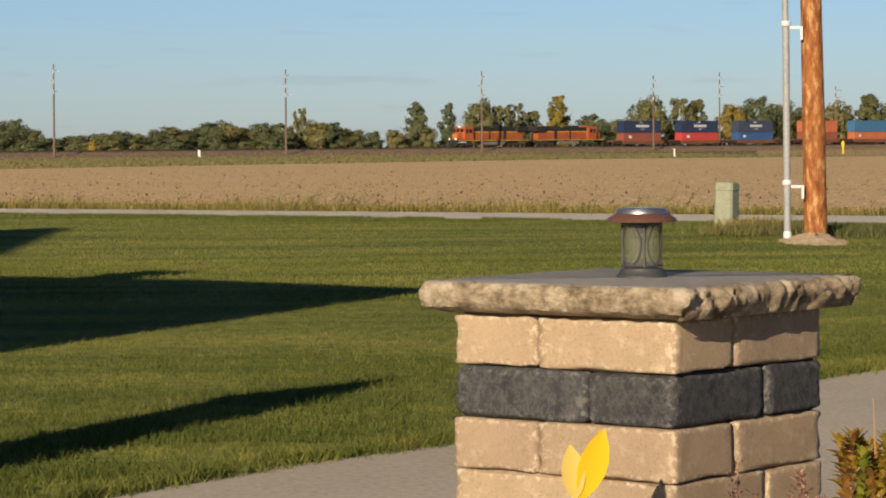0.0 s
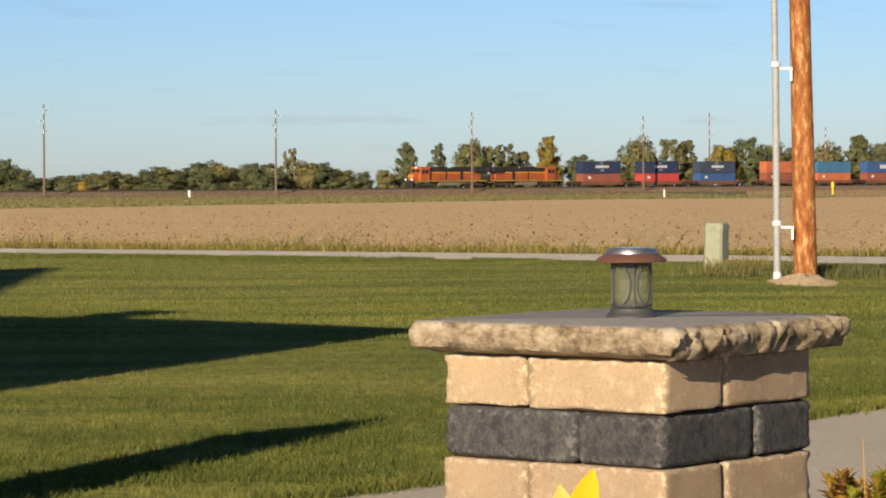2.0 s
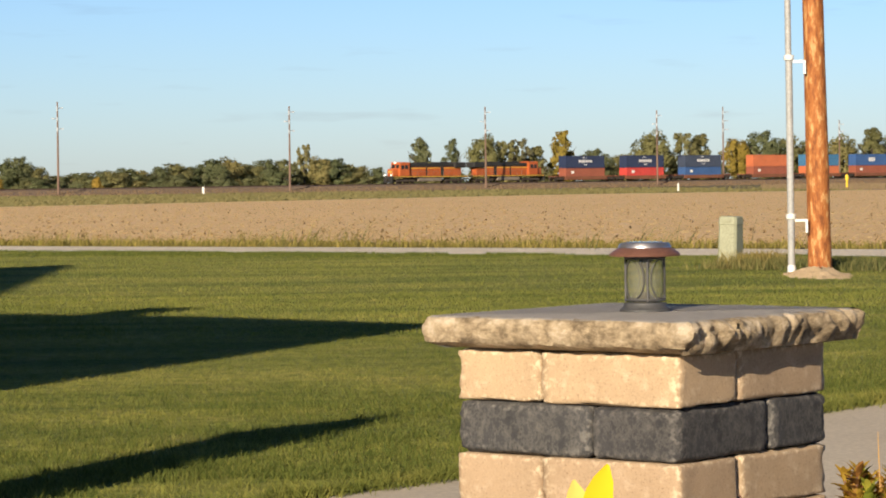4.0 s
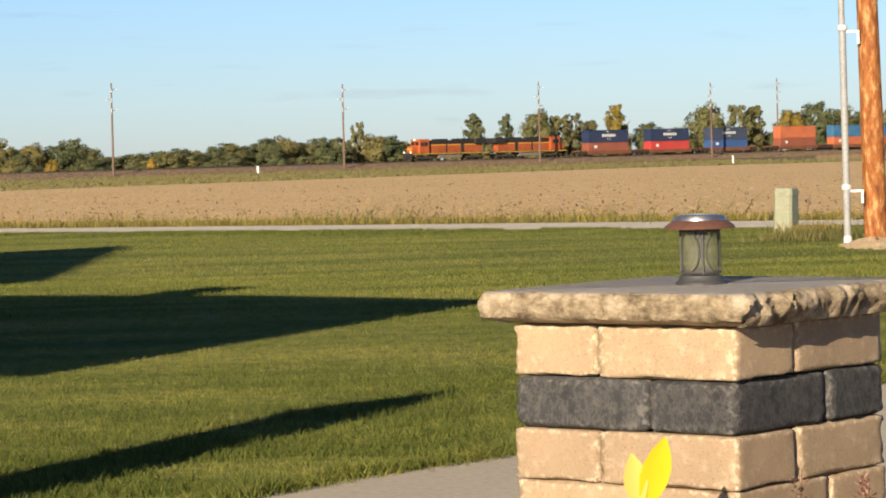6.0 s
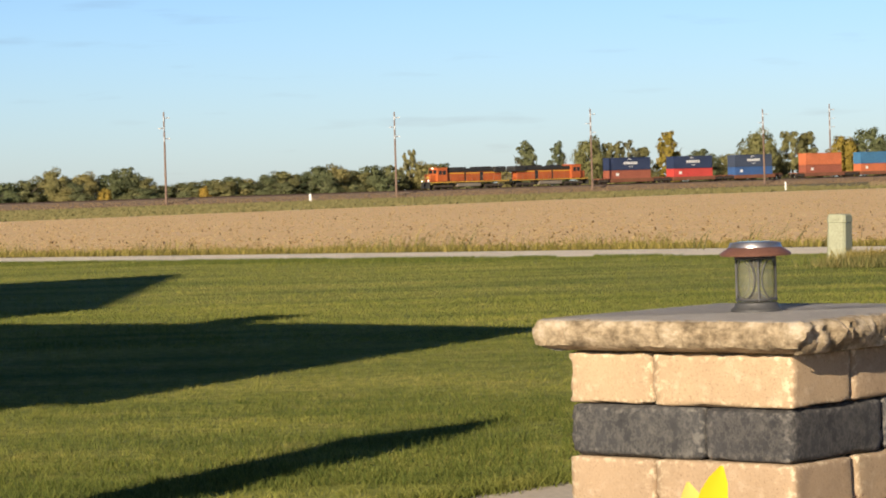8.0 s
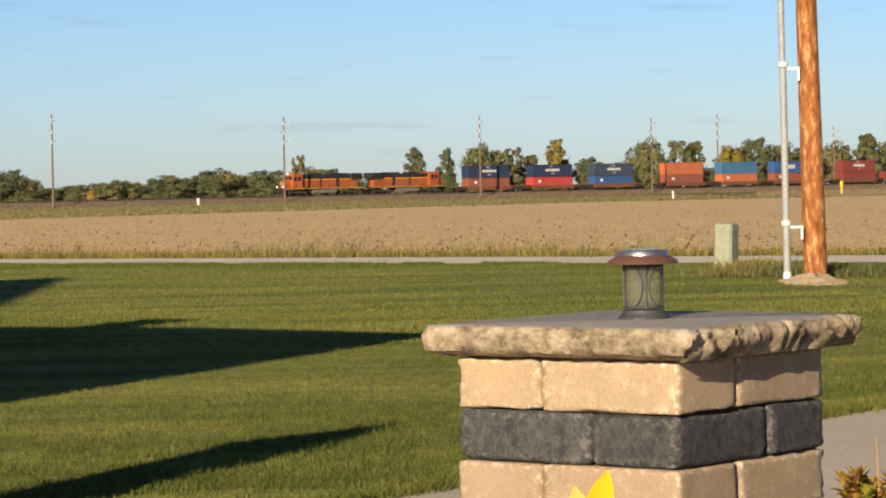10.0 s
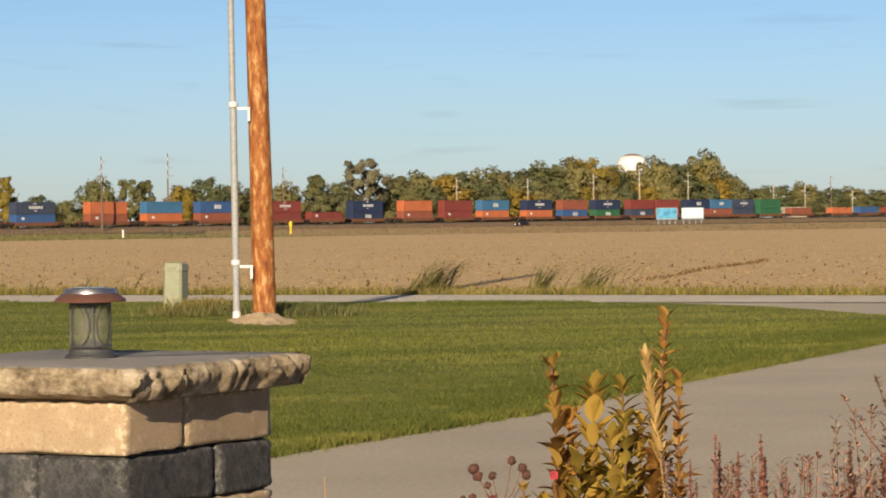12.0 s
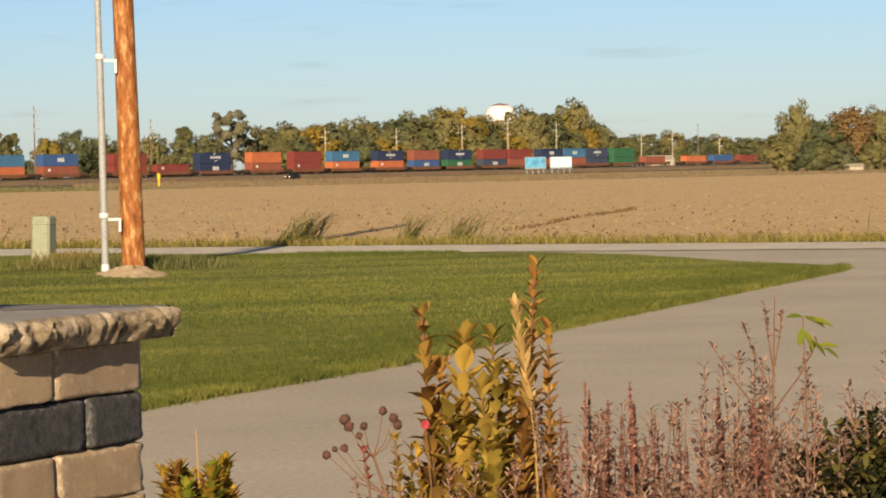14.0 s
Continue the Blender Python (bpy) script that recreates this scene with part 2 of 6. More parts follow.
M["bark"] = worn("grey bark", (0.07, 0.055, 0.04), (0.12, 0.10, 0.075), 4, 0.95)


# ---- small builders ----
def part(name, bm, material, parent=None, label=""):
    me = bpy.data.meshes.new(name)
    bm.to_mesh(me)
    bm.free()
    me.materials.append(material)
    ob = new(name, me)
    ob.parent = parent
    return tagged(ob, label) if label else ob


def share(name, me, parent, m):
    ob = new(name, me)
    ob.parent = parent
    ob.matrix_basis = m
    return ob


def empty(name, m=None):
    ob = new(name)
    ob.empty_display_size = 0.1
    if m is not None:
        ob.matrix_basis = m
    return ob


def smooth(ob, angle=40):
    me = ob.data
    me.polygons.foreach_set("use_smooth", [True] * len(me.polygons))
    me.set_sharp_from_angle(angle=radians(angle))
    return ob


def box(bm, x0, x1, y0, y1, z0, z1, bevel=0.0, m=None):
    g = bmesh.ops.create_cube(bm, size=1.0)
    vs = g["verts"]
    for v in vs:
        v.co = Vector((x0 + (v.co.x + 0.5) * (x1 - x0), y0 + (v.co.y + 0.5) * (y1 - y0), z0 + (v.co.z + 0.5) * (z1 - z0)))
    if bevel:
        es = list({e for v in vs for e in v.link_edges})
        r = bmesh.ops.bevel(bm, geom=es, offset=bevel, segments=2, affect="EDGES", profile=0.6)
        vs = list({v for f in r["faces"] for v in f.verts} | {v for v in vs if v.is_valid})
    if m is not None:
        for v in vs:
            v.co = m @ v.co
    return bm


def tube(bm, pts, radii, seg=10, cap=True):
    """A tapered tube along points."""
    rings = []
    pts = [Vector(p) for p in pts]
    for i, p in enumerate(pts):
        d = (pts[min(i + 1, len(pts) - 1)] - pts[max(i - 1, 0)]).normalized()
        a = d.orthogonal().normalized() if i == 0 else (rings_axis - d * rings_axis.dot(d)).normalized()
        rings_axis = a
        b = d.cross(a)
        r = radii[i] if isinstance(radii, (list, tuple)) else radii
        rings.append([bm.verts.new(p + a * (r * math.cos(2 * math.pi * k / seg)) + b * (r * math.sin(2 * math.pi * k / seg))) for k in range(seg)])
    for r0, r1 in zip(rings, rings[1:]):
        for k in range(seg):
            bm.faces.new((r0[k], r0[(k + 1) % seg], r1[(k + 1) % seg], r1[k]))
    if cap:
        bm.faces.new(rings[0][::-1])
        bm.faces.new(rings[-1])
    return bm


def lathe(bm, profile, seg=32, at=(0, 0, 0)):
    at = Vector(at)
    rings = []
    for r, z in profile:
        rings.append([bm.verts.new(at + Vector((r * math.cos(2 * math.pi * k / seg), r * math.sin(2 * math.pi * k / seg), z))) for k in range(seg)])
    for r0, r1 in zip(rings, rings[1:]):
        for k in range(seg):
            bm.faces.new((r0[k], r0[(k + 1) % seg], r1[(k + 1) % seg], r1[k]))
    bm.faces.new(rings[0][::-1])
    bm.faces.new(rings[-1])
    return bm


def sheet(name, pts, z, material, label):
    """A flat piece of ground from its outline."""
    bm = bmesh.new()
    bm.faces.new([bm.verts.new((x, y, z)) for x, y in pts])
    bmesh.ops.recalc_face_normals(bm, faces=bm.faces[:])
    if bm.faces[0].normal.z < 0 if bm.faces[:] else False:
        bmesh.ops.reverse_faces(bm, faces=bm.faces[:])
    bmesh.ops.triangulate(bm, faces=bm.faces[:])
    ob = part(name, bm, material)
    return tagged(ob, label, name.replace("_", " "), kind="structure")


def from_arrays(name, verts, faces, material, parent=None):
    me = bpy.data.meshes.new(name)
    me.from_pydata(verts.tolist() if hasattr(verts, "tolist") else verts, [], faces.tolist() if hasattr(faces, "tolist") else faces)
    me.materials.append(material)
    ob = new(name, me)
    ob.parent = parent
    return ob


# ---- the track line ----
TR0 = Vector((-16.0, 612.0, 0.0))
TRD = Vector((0.752, 0.66, 0.0)).normalized()
TRN = Vector((TRD.y, -TRD.x, 0.0))          # towards the camera side
RAIL = 0.95


def track(s, off=0.0, z=0.0):
    return TR0 + TRD * s + TRN * off + Vector((0, 0, z))


# ---- ground ----
def far_drop(y):
    k = min(max((y - 120) / 400, 0), 1)
    return -0.45 * k * k * (3 - 2 * k)


def ground():
    bm = bmesh.new()
    xs = [-4000, -1500, -600, -300, -200, -140, -100, -60, -30, 0, 30, 60, 100, 150, 220, 320, 450, 700, 1500, 4000]
    ys = [-3000, -600, -100, 0, 30, 60, 120, 180, 240, 300, 360, 420, 480, 540, 700, 1000, 2000, 4800]
    g = [[bm.verts.new((x, y, far_drop(y) - 0.05)) for x in xs] for y in ys]
    for a, b in zip(g, g[1:]):
        for k in range(len(xs) - 1):
            bm.faces.new((a[k], a[k + 1], b[k + 1], b[k]))
    return tagged(part("ground", bm, M["verge"]), "flat farmland with rough dry olive-brown grass", "ground", kind="structure")


def strip(name, near, far, z, material, label, steps=14):
    """Ground between a near and a far outline with the same number of points."""
    bm = bmesh.new()
    rows = []
    for i in range(steps + 1):
        k = (i / steps) ** 1.6
        row = []
        for (xa, ya), (xb, yb) in zip(near, far):
            x, y = xa + (xb - xa) * k, ya + (yb - ya) * k
            row.append(bm.verts.new((x, y, far_drop(y) + z)))
        rows.append(row)
    for a, b in zip(rows, rows[1:]):
        for k in range(len(near) - 1):
            bm.faces.new((a[k], a[k + 1], b[k + 1], b[k]))
    return tagged(part(name, bm, material), label, name.replace("_", " "), kind="structure")


def lane_y(x):
    return 50.7 - 0.745 * x                  # near edge of the gravel lane


ground()
strip("field", [(-200, 209), (-60, 102.0), (-14, 70.2), (5.2, 53.4), (20, 42.4), (60, 13), (140, -46)],
      [(-330, 330), (-72, 110.5), (-36, 185), (14, 292), (60, 305), (112, 300), (420, 280)], 0.0, M["field"],
      "harvested tan field with crop stubble and clods")
strip("far_field", [(40, 308), (80, 310), (112, 304), (300, 296)], [(60, 470), (140, 560), (205, 600), (520, 700)], -0.02, M["bare"],
      "bare brown soil beyond the stubble field", 6)
strip("gravel_lane", [(-120, lane_y(-120)), (-9, lane_y(-9)), (10.4, lane_y(10.4) + 0.1), (20, 35.6), (60, 6)],
      [(-120, lane_y(-120) + 5.2), (-9, lane_y(-9) + 4.6), (10.4, lane_y(10.4) + 4.9), (20, 39.6), (60, 10.5)], 0.012, M["gravel"],
      "pale gravel lane along the field", 3)
LAWN = [(-60, -20), (-4.8, 4.0), (-1.29, 10.61), (-0.67, 11.6), (0.02, 12.43), (2.08, 15.76), (4.12, 18.45), (6.31, 22.0), (9.3, 26.6), (12.33, 31.31),
        (12.9, 32.5), (12.8, 33.8), (12.5, 35.5), (12.45, 37.2), (12.3, 39.2), (11.6, 41.3), (10.2, 43.0), (2.1, 49.1), (-9, 57.3), (-60, 95.4)]
sheet("lawn", LAWN, 0.014, M["lawn"], "mown green lawn with faint mowing bands")
sheet("driveway", [(-6.2, -3), (-4.95, 4.0), (-1.44, 10.72), (-0.12, 12.55), (6.2, 22.1), (12.2, 31.4), (12.97, 32.5), (12.55, 35.5), (12.3, 39.2), (11.6, 41.35), (10.3, 43.0), (10.6, 43.6), (14.5, 41.0), (20, 36.6), (40, 21.5), (12, -3)],
      0.0, M["concrete"], "pale grey concrete driveway")


# ---- stone pillar ----
PIL_N = Vector((0.4255, 5.334, 0))
PIL_L = Vector((-0.776, 0.629, 0)).normalized()
PIL_R = Vector((0.629, 0.777, 0)).normalized()
PIL_S, COURSE, PIL_TOP = 0.525, 0.1031, 0.969
# local frame: x along the left face from its far end to the near corner, y into the depth
PIL_M = Matrix(((-PIL_L.x, PIL_R.x, 0, 0), (-PIL_L.y, PIL_R.y, 0, 0), (0, 0, 1, 0), (0, 0, 0, 1)))
PIL_M.translation = PIL_N + PIL_L * PIL_S


def block_mesh(name, lx, ly, lz, seed, material, rad):
    """A tumbled concrete block with worn, rounded edges."""
    bm = bmesh.new()
    bmesh.ops.create_cube(bm, size=1.0)
    bmesh.ops.subdivide_edges(bm, edges=bm.edges[:], cuts=10, use_grid_fill=True)
    h = Vector((lx / 2, ly / 2, lz / 2))
    off = Vector((seed * 7.3, seed * 3.1, seed * 1.7))
    for v in bm.verts:
        # pull the grid lines towards the edges
        c = Vector([math.copysign(abs(a * 2) ** 0.6, a) for a in v.co])
        p = Vector((c.x * h.x, c.y * h.y, c.z * h.z))
        r = rad + 0.004 * noise.noise(p * 14 + off)
        q = Vector((max(-h.x + r, min(h.x - r, p.x)), max(-h.y + r, min(h.y - r, p.y)), max(-h.z + r, min(h.z - r, p.z))))
        d = p - q
        if d.length > r * 0.2:
            p = q + d.normalized() * r
        nrm = (d.normalized() if d.length > 1e-6 else Vector((0, 0, 0)))
        edge = 1 if sum(abs(a) > 0.93 for a in c) >= 2 else 0
        chip = max(0.0, noise.noise(p * 48 + off) - 0.05) * (0.016 if edge else 0.002)
        p -= nrm * (chip + 0.0012 * noise.noise(p * 60 + off) + 0.002 * noise.noise(p * 11 + off))
        v.co = p
    me = bpy.data.meshes.new(name)
    bm.to_mesh(me)
    bm.free()
    me.materials.append(material)
    me.polygons.foreach_set("use_smooth", [True] * len(me.polygons))
    return me


def cap_mesh(bm, size, thick, seed):
    """A square slab with chiselled rock-face edges, its top at z = thick."""
    n = 76
    prof = [(-0.010, 1.0), (0.0005, 0.95), (0.007, 0.84), (0.012, 0.68), (0.012, 0.52), (0.009, 0.36), (0.004, 0.20), (-0.004, 0.07), (-0.014, 0.0)]
    h = size / 2
    loop = []
    for side in range(4):
        for i in range(n):
            a = -h + 2 * h * i / n
            loop.append([(a, -h, 0, -1), (h, a, 1, 0), (-a, h, 0, 1), (-h, -a, -1, 0)][side] + (side,))
    rings = []
    for k, (o, zz) in enumerate(prof):
        ring = []
        for x, y, nx, ny, side in loop:
            corner = max(0.0, min(abs(x), abs(y)) - h + 0.02) / 0.02
            along = Vector((x, y, 0))
            p3 = Vector((x * 26, y * 26, zz * 1.6 + seed))
            spall = noise.noise(p3 * 1.0)
            ridge = abs(noise.noise(Vector((x * 15 + seed, y * 15, zz * 0.6))))
            amp = 1.0 if side in (1, 2) else 0.36
            u = (x if side in (0, 2) else y) * 13 + 2.6 * noise.noise(Vector((x * 7, y * 7, seed))) + (0.4 + 0.9 * noise.noise(Vector((x * 5, y * 5, seed + 4)))) * zz
            lump = abs(math.sin(math.pi * u)) ** 0.45
            big = noise.noise(Vector((x * 11, y * 11, zz * 0.8 + seed)))
            d = o + amp * ((0.024 + 0.018 * big) * (lump - 0.85) + 0.012 * big + 0.009 * spall + 0.006 * noise.noise(p3 * 2.3) - 0.010 * max(0, 0.15 - ridge) / 0.15) + 0.0055 * noise.noise(p3 * 3.1) + 0.003 * noise.noise(Vector((x * 60, y * 60, zz * 9))) - 0.003 * corner
            if side in (1, 2):              # the chiselled sides slope inwards to the foot, the others are nosed
                d = d * (0.35 + 0.65 * min(1, zz * 2.2)) - 0.010 * (1 - zz) ** 1.2
            else:
                d -= 0.030 * max(0.0, 0.20 - zz) / 0.20
            w = math.sin(math.pi * min(1, max(0, zz))) * 0.6 + 0.4
            d *= w if o > -0.005 and side not in (1, 2) and zz > 0.3 else 1.0
            dx, dy = nx, ny
            if corner > 0:
                dd = Vector((nx + (x / h) * corner * 0.5, ny + (y / h) * corner * 0.5, 0)).normalized()
                dx, dy = dd.x, dd.y
                d -= 0.004 * corner * corner
            ring.append(bm.verts.new((x + dx * d, y + dy * d, zz * thick + (0.002 * noise.noise(p3 * 2) if 0 < k < 8 else 0))))
        rings.append(ring)
    m = len(loop)
    for r0, r1 in zip(rings, rings[1:]):
        for i in range(m):
            bm.faces.new((r0[i], r1[i], r1[(i + 1) % m], r0[(i + 1) % m]))
    bm.faces.new(rings[0])
    bm.faces.new(rings[-1][::-1])
    bmesh.ops.recalc_face_normals(bm, faces=bm.faces[:])
    return bm


def stone_pillar(m, courses, top, label):
    p = tagged(empty("stone_pillar", m), label, "pillar")
    g = 0.003
    ll, ss = 0.325, 0.206
    bm = bmesh.new()
    box(bm, 0.03, PIL_S - 0.03, 0.03, PIL_S - 0.03, -0.02, top - 0.004)
    part("core", bm, M["core"], p)
    meshes = {(kind, i): block_mesh("block", ll - g, ss - g, COURSE - 0.0015, i * 2.7 + (5 if kind == "dark_block" else 1), M[kind], 0.012 if kind == "dark_block" else 0.006) for kind in ("tan_block", "dark_block") for i in range(3)}
    rnd = random.Random(11)
    for c in range(courses):
        z = top - (c + 0.5) * COURSE
        kind = "dark_block" if c == 1 or c == 6 else "tan_block"
        if c % 2 == 0:
            spots = [(ss + ll / 2, ss / 2 - 0.003, 0), (PIL_S + 0.003 - ss / 2, ss + ll / 2, 90), (ll / 2, PIL_S + 0.003 - ss / 2, 180), (ss / 2 - 0.003, ll / 2 - 0.003, 270)]
        else:
            spots = [(ll / 2, ss / 2 - 0.003, 0), (PIL_S + 0.003 - ss / 2, ll / 2, 90), (ss + ll / 2, PIL_S + 0.003 - ss / 2, 180), (ss / 2 - 0.003, ss + ll / 2 - 0.003, 270)]
        for k, (x, y, rz) in enumerate(spots):
            j = lambda a: rnd.uniform(-a, a)
            share("block", meshes[(kind, (c + k) % 3)], p, pose(x + j(0.002), y + j(0.002), z, j(0.12), j(0.12), rz + j(0.6)))
    bm = cap_mesh(bmesh.new(), 0.632, 0.064, 3.3)
    slab = smooth(part("capstone", bm, M["cap"], p, "rough-edged cast stone cap slab"), 50)
    slab.matrix_basis = pose(PIL_S / 2 + 0.008, PIL_S / 2 + 0.006, top + 0.002)
    return p


stone_pillar(PIL_M, 10, PIL_TOP, "square pillar of tan and charcoal concrete blocks with a rough cap")

# ---- solar lantern ----
M["bronze"] = worn("brushed bronze plastic", (0.22, 0.105, 0.075), (0.27, 0.13, 0.095), 30, 0.42, 0.4, 6, 0.1, 0.001)
M["lamp_dark"] = worn("dark grey plastic", (0.055, 0.055, 0.057), (0.085, 0.085, 0.088), 30, 0.55, 0.1, 6, 0.1, 0.001)
M["crown"] = worn("polished grey metal", (0.42, 0.40, 0.42), (0.50, 0.48, 0.50), 30, 0.38, 0.9, 6, 0.05, 0.001)
M["panel"] = worn("solar cell", (0.05, 0.06, 0.09), (0.08, 0.09, 0.13), 40, 0.12, 0.3, 6, 0.0)
glass, gn, gl, gb = mat("smoky glass", 0.08)
gb.inputs["Base Color"].default_value = (0.34, 0.33, 0.27, 1)
clear = gn.new("ShaderNodeBsdfTransparent")
clear.inputs[0].default_value = (0.86, 0.88, 0.80, 1)
gmix = gn.new("ShaderNodeMixShader")
gmix.inputs[0].default_value = 0.26
gl.new(clear.outputs[0], gmix.inputs[1])
gl.new(gb.outputs[0], gmix.inputs[2])
gl.new(gmix.outputs[0], gn["Material Output"].inputs[0])
M["glass"] = glass


def solar_lantern():
    p = tagged(empty("solar_lantern", pose(0.394, 5.70, PIL_TOP + 0.066)), "bronze solar lantern with a caged glass cylinder on the pillar cap", "lantern")
    p.scale = (1.09, 1.09, 1.09)
    smooth(part("base", lathe(bmesh.new(), [(0.047, 0.0), (0.047, 0.004), (0.041, 0.009), (0.039, 0.016), (0.034, 0.017)]), M["lamp_dark"], p))
    gl_ = smooth(part("glass_cylinder", lathe(bmesh.new(), [(0.033, 0.0175), (0.033, 0.100)]), M["glass"], p, "clear smoky glass cylinder"))
    for z in (0.022, 0.098):
        smooth(part("ring", tube(bmesh.new(), [(0.036 * math.cos(a), 0.036 * math.sin(a), z) for a in [2 * math.pi * k / 32 for k in range(33)]], 0.0024, 6), M["lamp_dark"], p))
    for k in range(4):
        a = math.pi / 2 * k + 0.06
        smooth(part("rod", tube(bmesh.new(), [(0.036 * math.cos(a), 0.036 * math.sin(a), 0.018), (0.036 * math.cos(a), 0.036 * math.sin(a), 0.102)], 0.0021, 6), M["lamp_dark"], p))
        b = a + math.pi / 4
        smooth(part("oval", tube(bmesh.new(), [(0.036 * math.cos(b + 0.62 * math.cos(q)), 0.036 * math.sin(b + 0.62 * math.cos(q)), 0.060 + 0.037 * math.sin(q)) for q in [2 * math.pi * i / 28 for i in range(29)]], 0.0014, 5), M["lamp_dark"], p))
    smooth(part("lamp_stem", lathe(bmesh.new(), [(0.009, 0.080), (0.011, 0.084), (0.011, 0.101)], 16), M["lamp_dark"], p))
    smooth(part("reflector", lathe(bmesh.new(), [(0.026, 0.018), (0.020, 0.023), (0.010, 0.030), (0.007, 0.034), (0.001, 0.035)], 20), M["crown"], p, "small shiny reflector"))
    smooth(part("lid", lathe(bmesh.new(), [(0.040, 0.101), (0.064, 0.1015), (0.0655, 0.105), (0.0625, 0.1085), (0.050, 0.1165), (0.046, 0.1175)], 48), M["bronze"], p, "bronze sloping lid"), 30)
    smooth(part("crown", lathe(bmesh.new(), [(0.049, 0.1172), (0.0485, 0.1200), (0.0450, 0.1258), (0.034, 0.1268)], 48), M["crown"], p, "shiny grey metal crown"), 50)
    part("solar_panel", lathe(bmesh.new(), [(0.0335, 0.1262), (0.0335, 0.1278)], 32), M["panel"], p)


solar_lantern()

# ---- utility pole, conduit, pedestal ----
M["pole_wood"] = None


def pole_mat():
    m, n, l, b = mat("treated pole wood", 0.8)
    big = noise_of(n, l, 6.0, 5, 0.70, (2.6, 2.6, 0.75))
    grain = noise_of(n, l, 14, 4, 0.7, (3, 3, 0.15))
    col = ramp_of(n, l, big, [(0.36, (0.19, 0.060, 0.016)), (0.46, (0.34, 0.115, 0.028)), (0.54, (0.42, 0.16, 0.045)), (0.60, (0.56, 0.32, 0.13)), (0.72, (0.64, 0.42, 0.20))])
    col = mixed(n, l, 1.0, col, ramp_of(n, l, grain, [(0.3, (0.7, 0.66, 0.62)), (0.7, (1.12, 1.12, 1.12))]), "MULTIPLY")
    l.new(col, b.inputs["Base Color"])
    bumped(n, l, b, big, 0.4, 0.03)
    return m


M["pole_wood"] = pole_mat()
M["pvc"] = worn("grey white conduit plastic", (0.33, 0.34, 0.35), (0.42, 0.42, 0.42), 3, 0.5, 0, 8, 0.05)
M["white_metal"] = worn("white bracket", (0.75, 0.75, 0.74), (0.82, 0.82, 0.81), 8, 0.5, 0.1, 6, 0.05)


def utility_pole():
    lean = pose(4.994, 38.27, -0.4, 0, -1.0, 0)
    p = tagged(empty("utility_pole", lean), "orange-brown treated wooden utility pole with flaking bark", "utility pole")
    bm = bmesh.new()
    pts, rad = [], []
    for i in range(40):
        z = 11.4 * i / 39
        pts.append((0.012 * noise.noise(Vector((0, 0, z * 0.6))), 0.012 * noise.noise(Vector((5, 0, z * 0.6))), z))
        rad.append(0.1625 - 0.0053 * z + 0.006 * noise.noise(Vector((9, 0, z * 1.3))))
    tube(bm, pts, rad, 24)
    smooth(part("pole", bm, M["pole_wood"], p))
    return p


def conduit():
    p = tagged(empty("conduit_pipe", pose(4.588, 38.14, 0, 0, -0.2, 0)), "grey-white plastic conduit riser with standoff brackets beside the pole", "conduit")
    bm = bmesh.new()
    tube(bm, [(0, 0, 0.03), (0, 0, 2.86)], 0.047, 16)
    smooth(part("lower_pipe", bm, M["pvc"], p))
    bm = bmesh.new()
    tube(bm, [(-0.005, 0, 2.86), (-0.012, 0, 5.0), (-0.02, 0, 9.2)], 0.0415, 16)
    smooth(part("upper_pipe", bm, M["pvc"], p))
    smooth(part("foot", lathe(bmesh.new(), [(0.057, 0.0), (0.057, 0.09), (0.049, 0.12)], 16), M["white_metal"], p))
    for z in (0.77, 2.89):
        b = empty("bracket", pose(0, 0, z))
        b.parent = p
        smooth(part("clamp", lathe(bmesh.new(), [(0.062, -0.035), (0.066, -0.03), (0.066, 0.03), (0.062, 0.035)], 16), M["white_metal"], b))
        bm = bmesh.new()
        box(bm, 0.05, 0.225, -0.035, -0.01, -0.072, -0.035, 0.004)
        box(bm, 0.19, 0.223, -0.035, -0.01, -0.22, -0.073, 0.004)
        part("arm", bm, M["white_metal"], b)
    return p


M["green_plastic"] = worn("faded green plastic", (0.30, 0.31, 0.215), (0.35, 0.36, 0.255), 4, 0.6, 0, 10, 0.1, 0.003)


def pedestal():
    p = tagged(empty("utility_pedestal", pose(4.10, 41.5, 0, 0, 1.6, -30)), "faded green plastic utility pedestal in tall grass", "pedestal")
    bm = bmesh.new()
    prof = [(0.150, 0.0), (0.140, 0.62), (0.148, 0.625), (0.140, 0.72), (0.125, 0.74)]
    rings = []
    for h, z in prof:
        c = h * 0.22
        rings.append([bm.verts.new((x, y, z)) for x, y in ((-h + c, -h), (h - c, -h), (h, -h + c), (h, h - c), (h - c, h), (-h + c, h), (-h, h - c), (-h, -h + c))])
    for a, b in zip(rings, rings[1:]):
        for k in range(8):
            bm.faces.new((a[k], a[(k + 1) % 8], b[(k + 1) % 8], b[k]))
    bm.faces.new(rings[-1])
    bmesh.ops.recalc_face_normals(bm, faces=bm.faces[:])
    part("shell", bm, M["green_plastic"], p)
    bm = bmesh.new()
    box(bm, -0.05, 0.05, -0.156, -0.146, 0.655, 0.69, 0.003)
    part("latch", bm, M["green_plastic"], p)
    return p


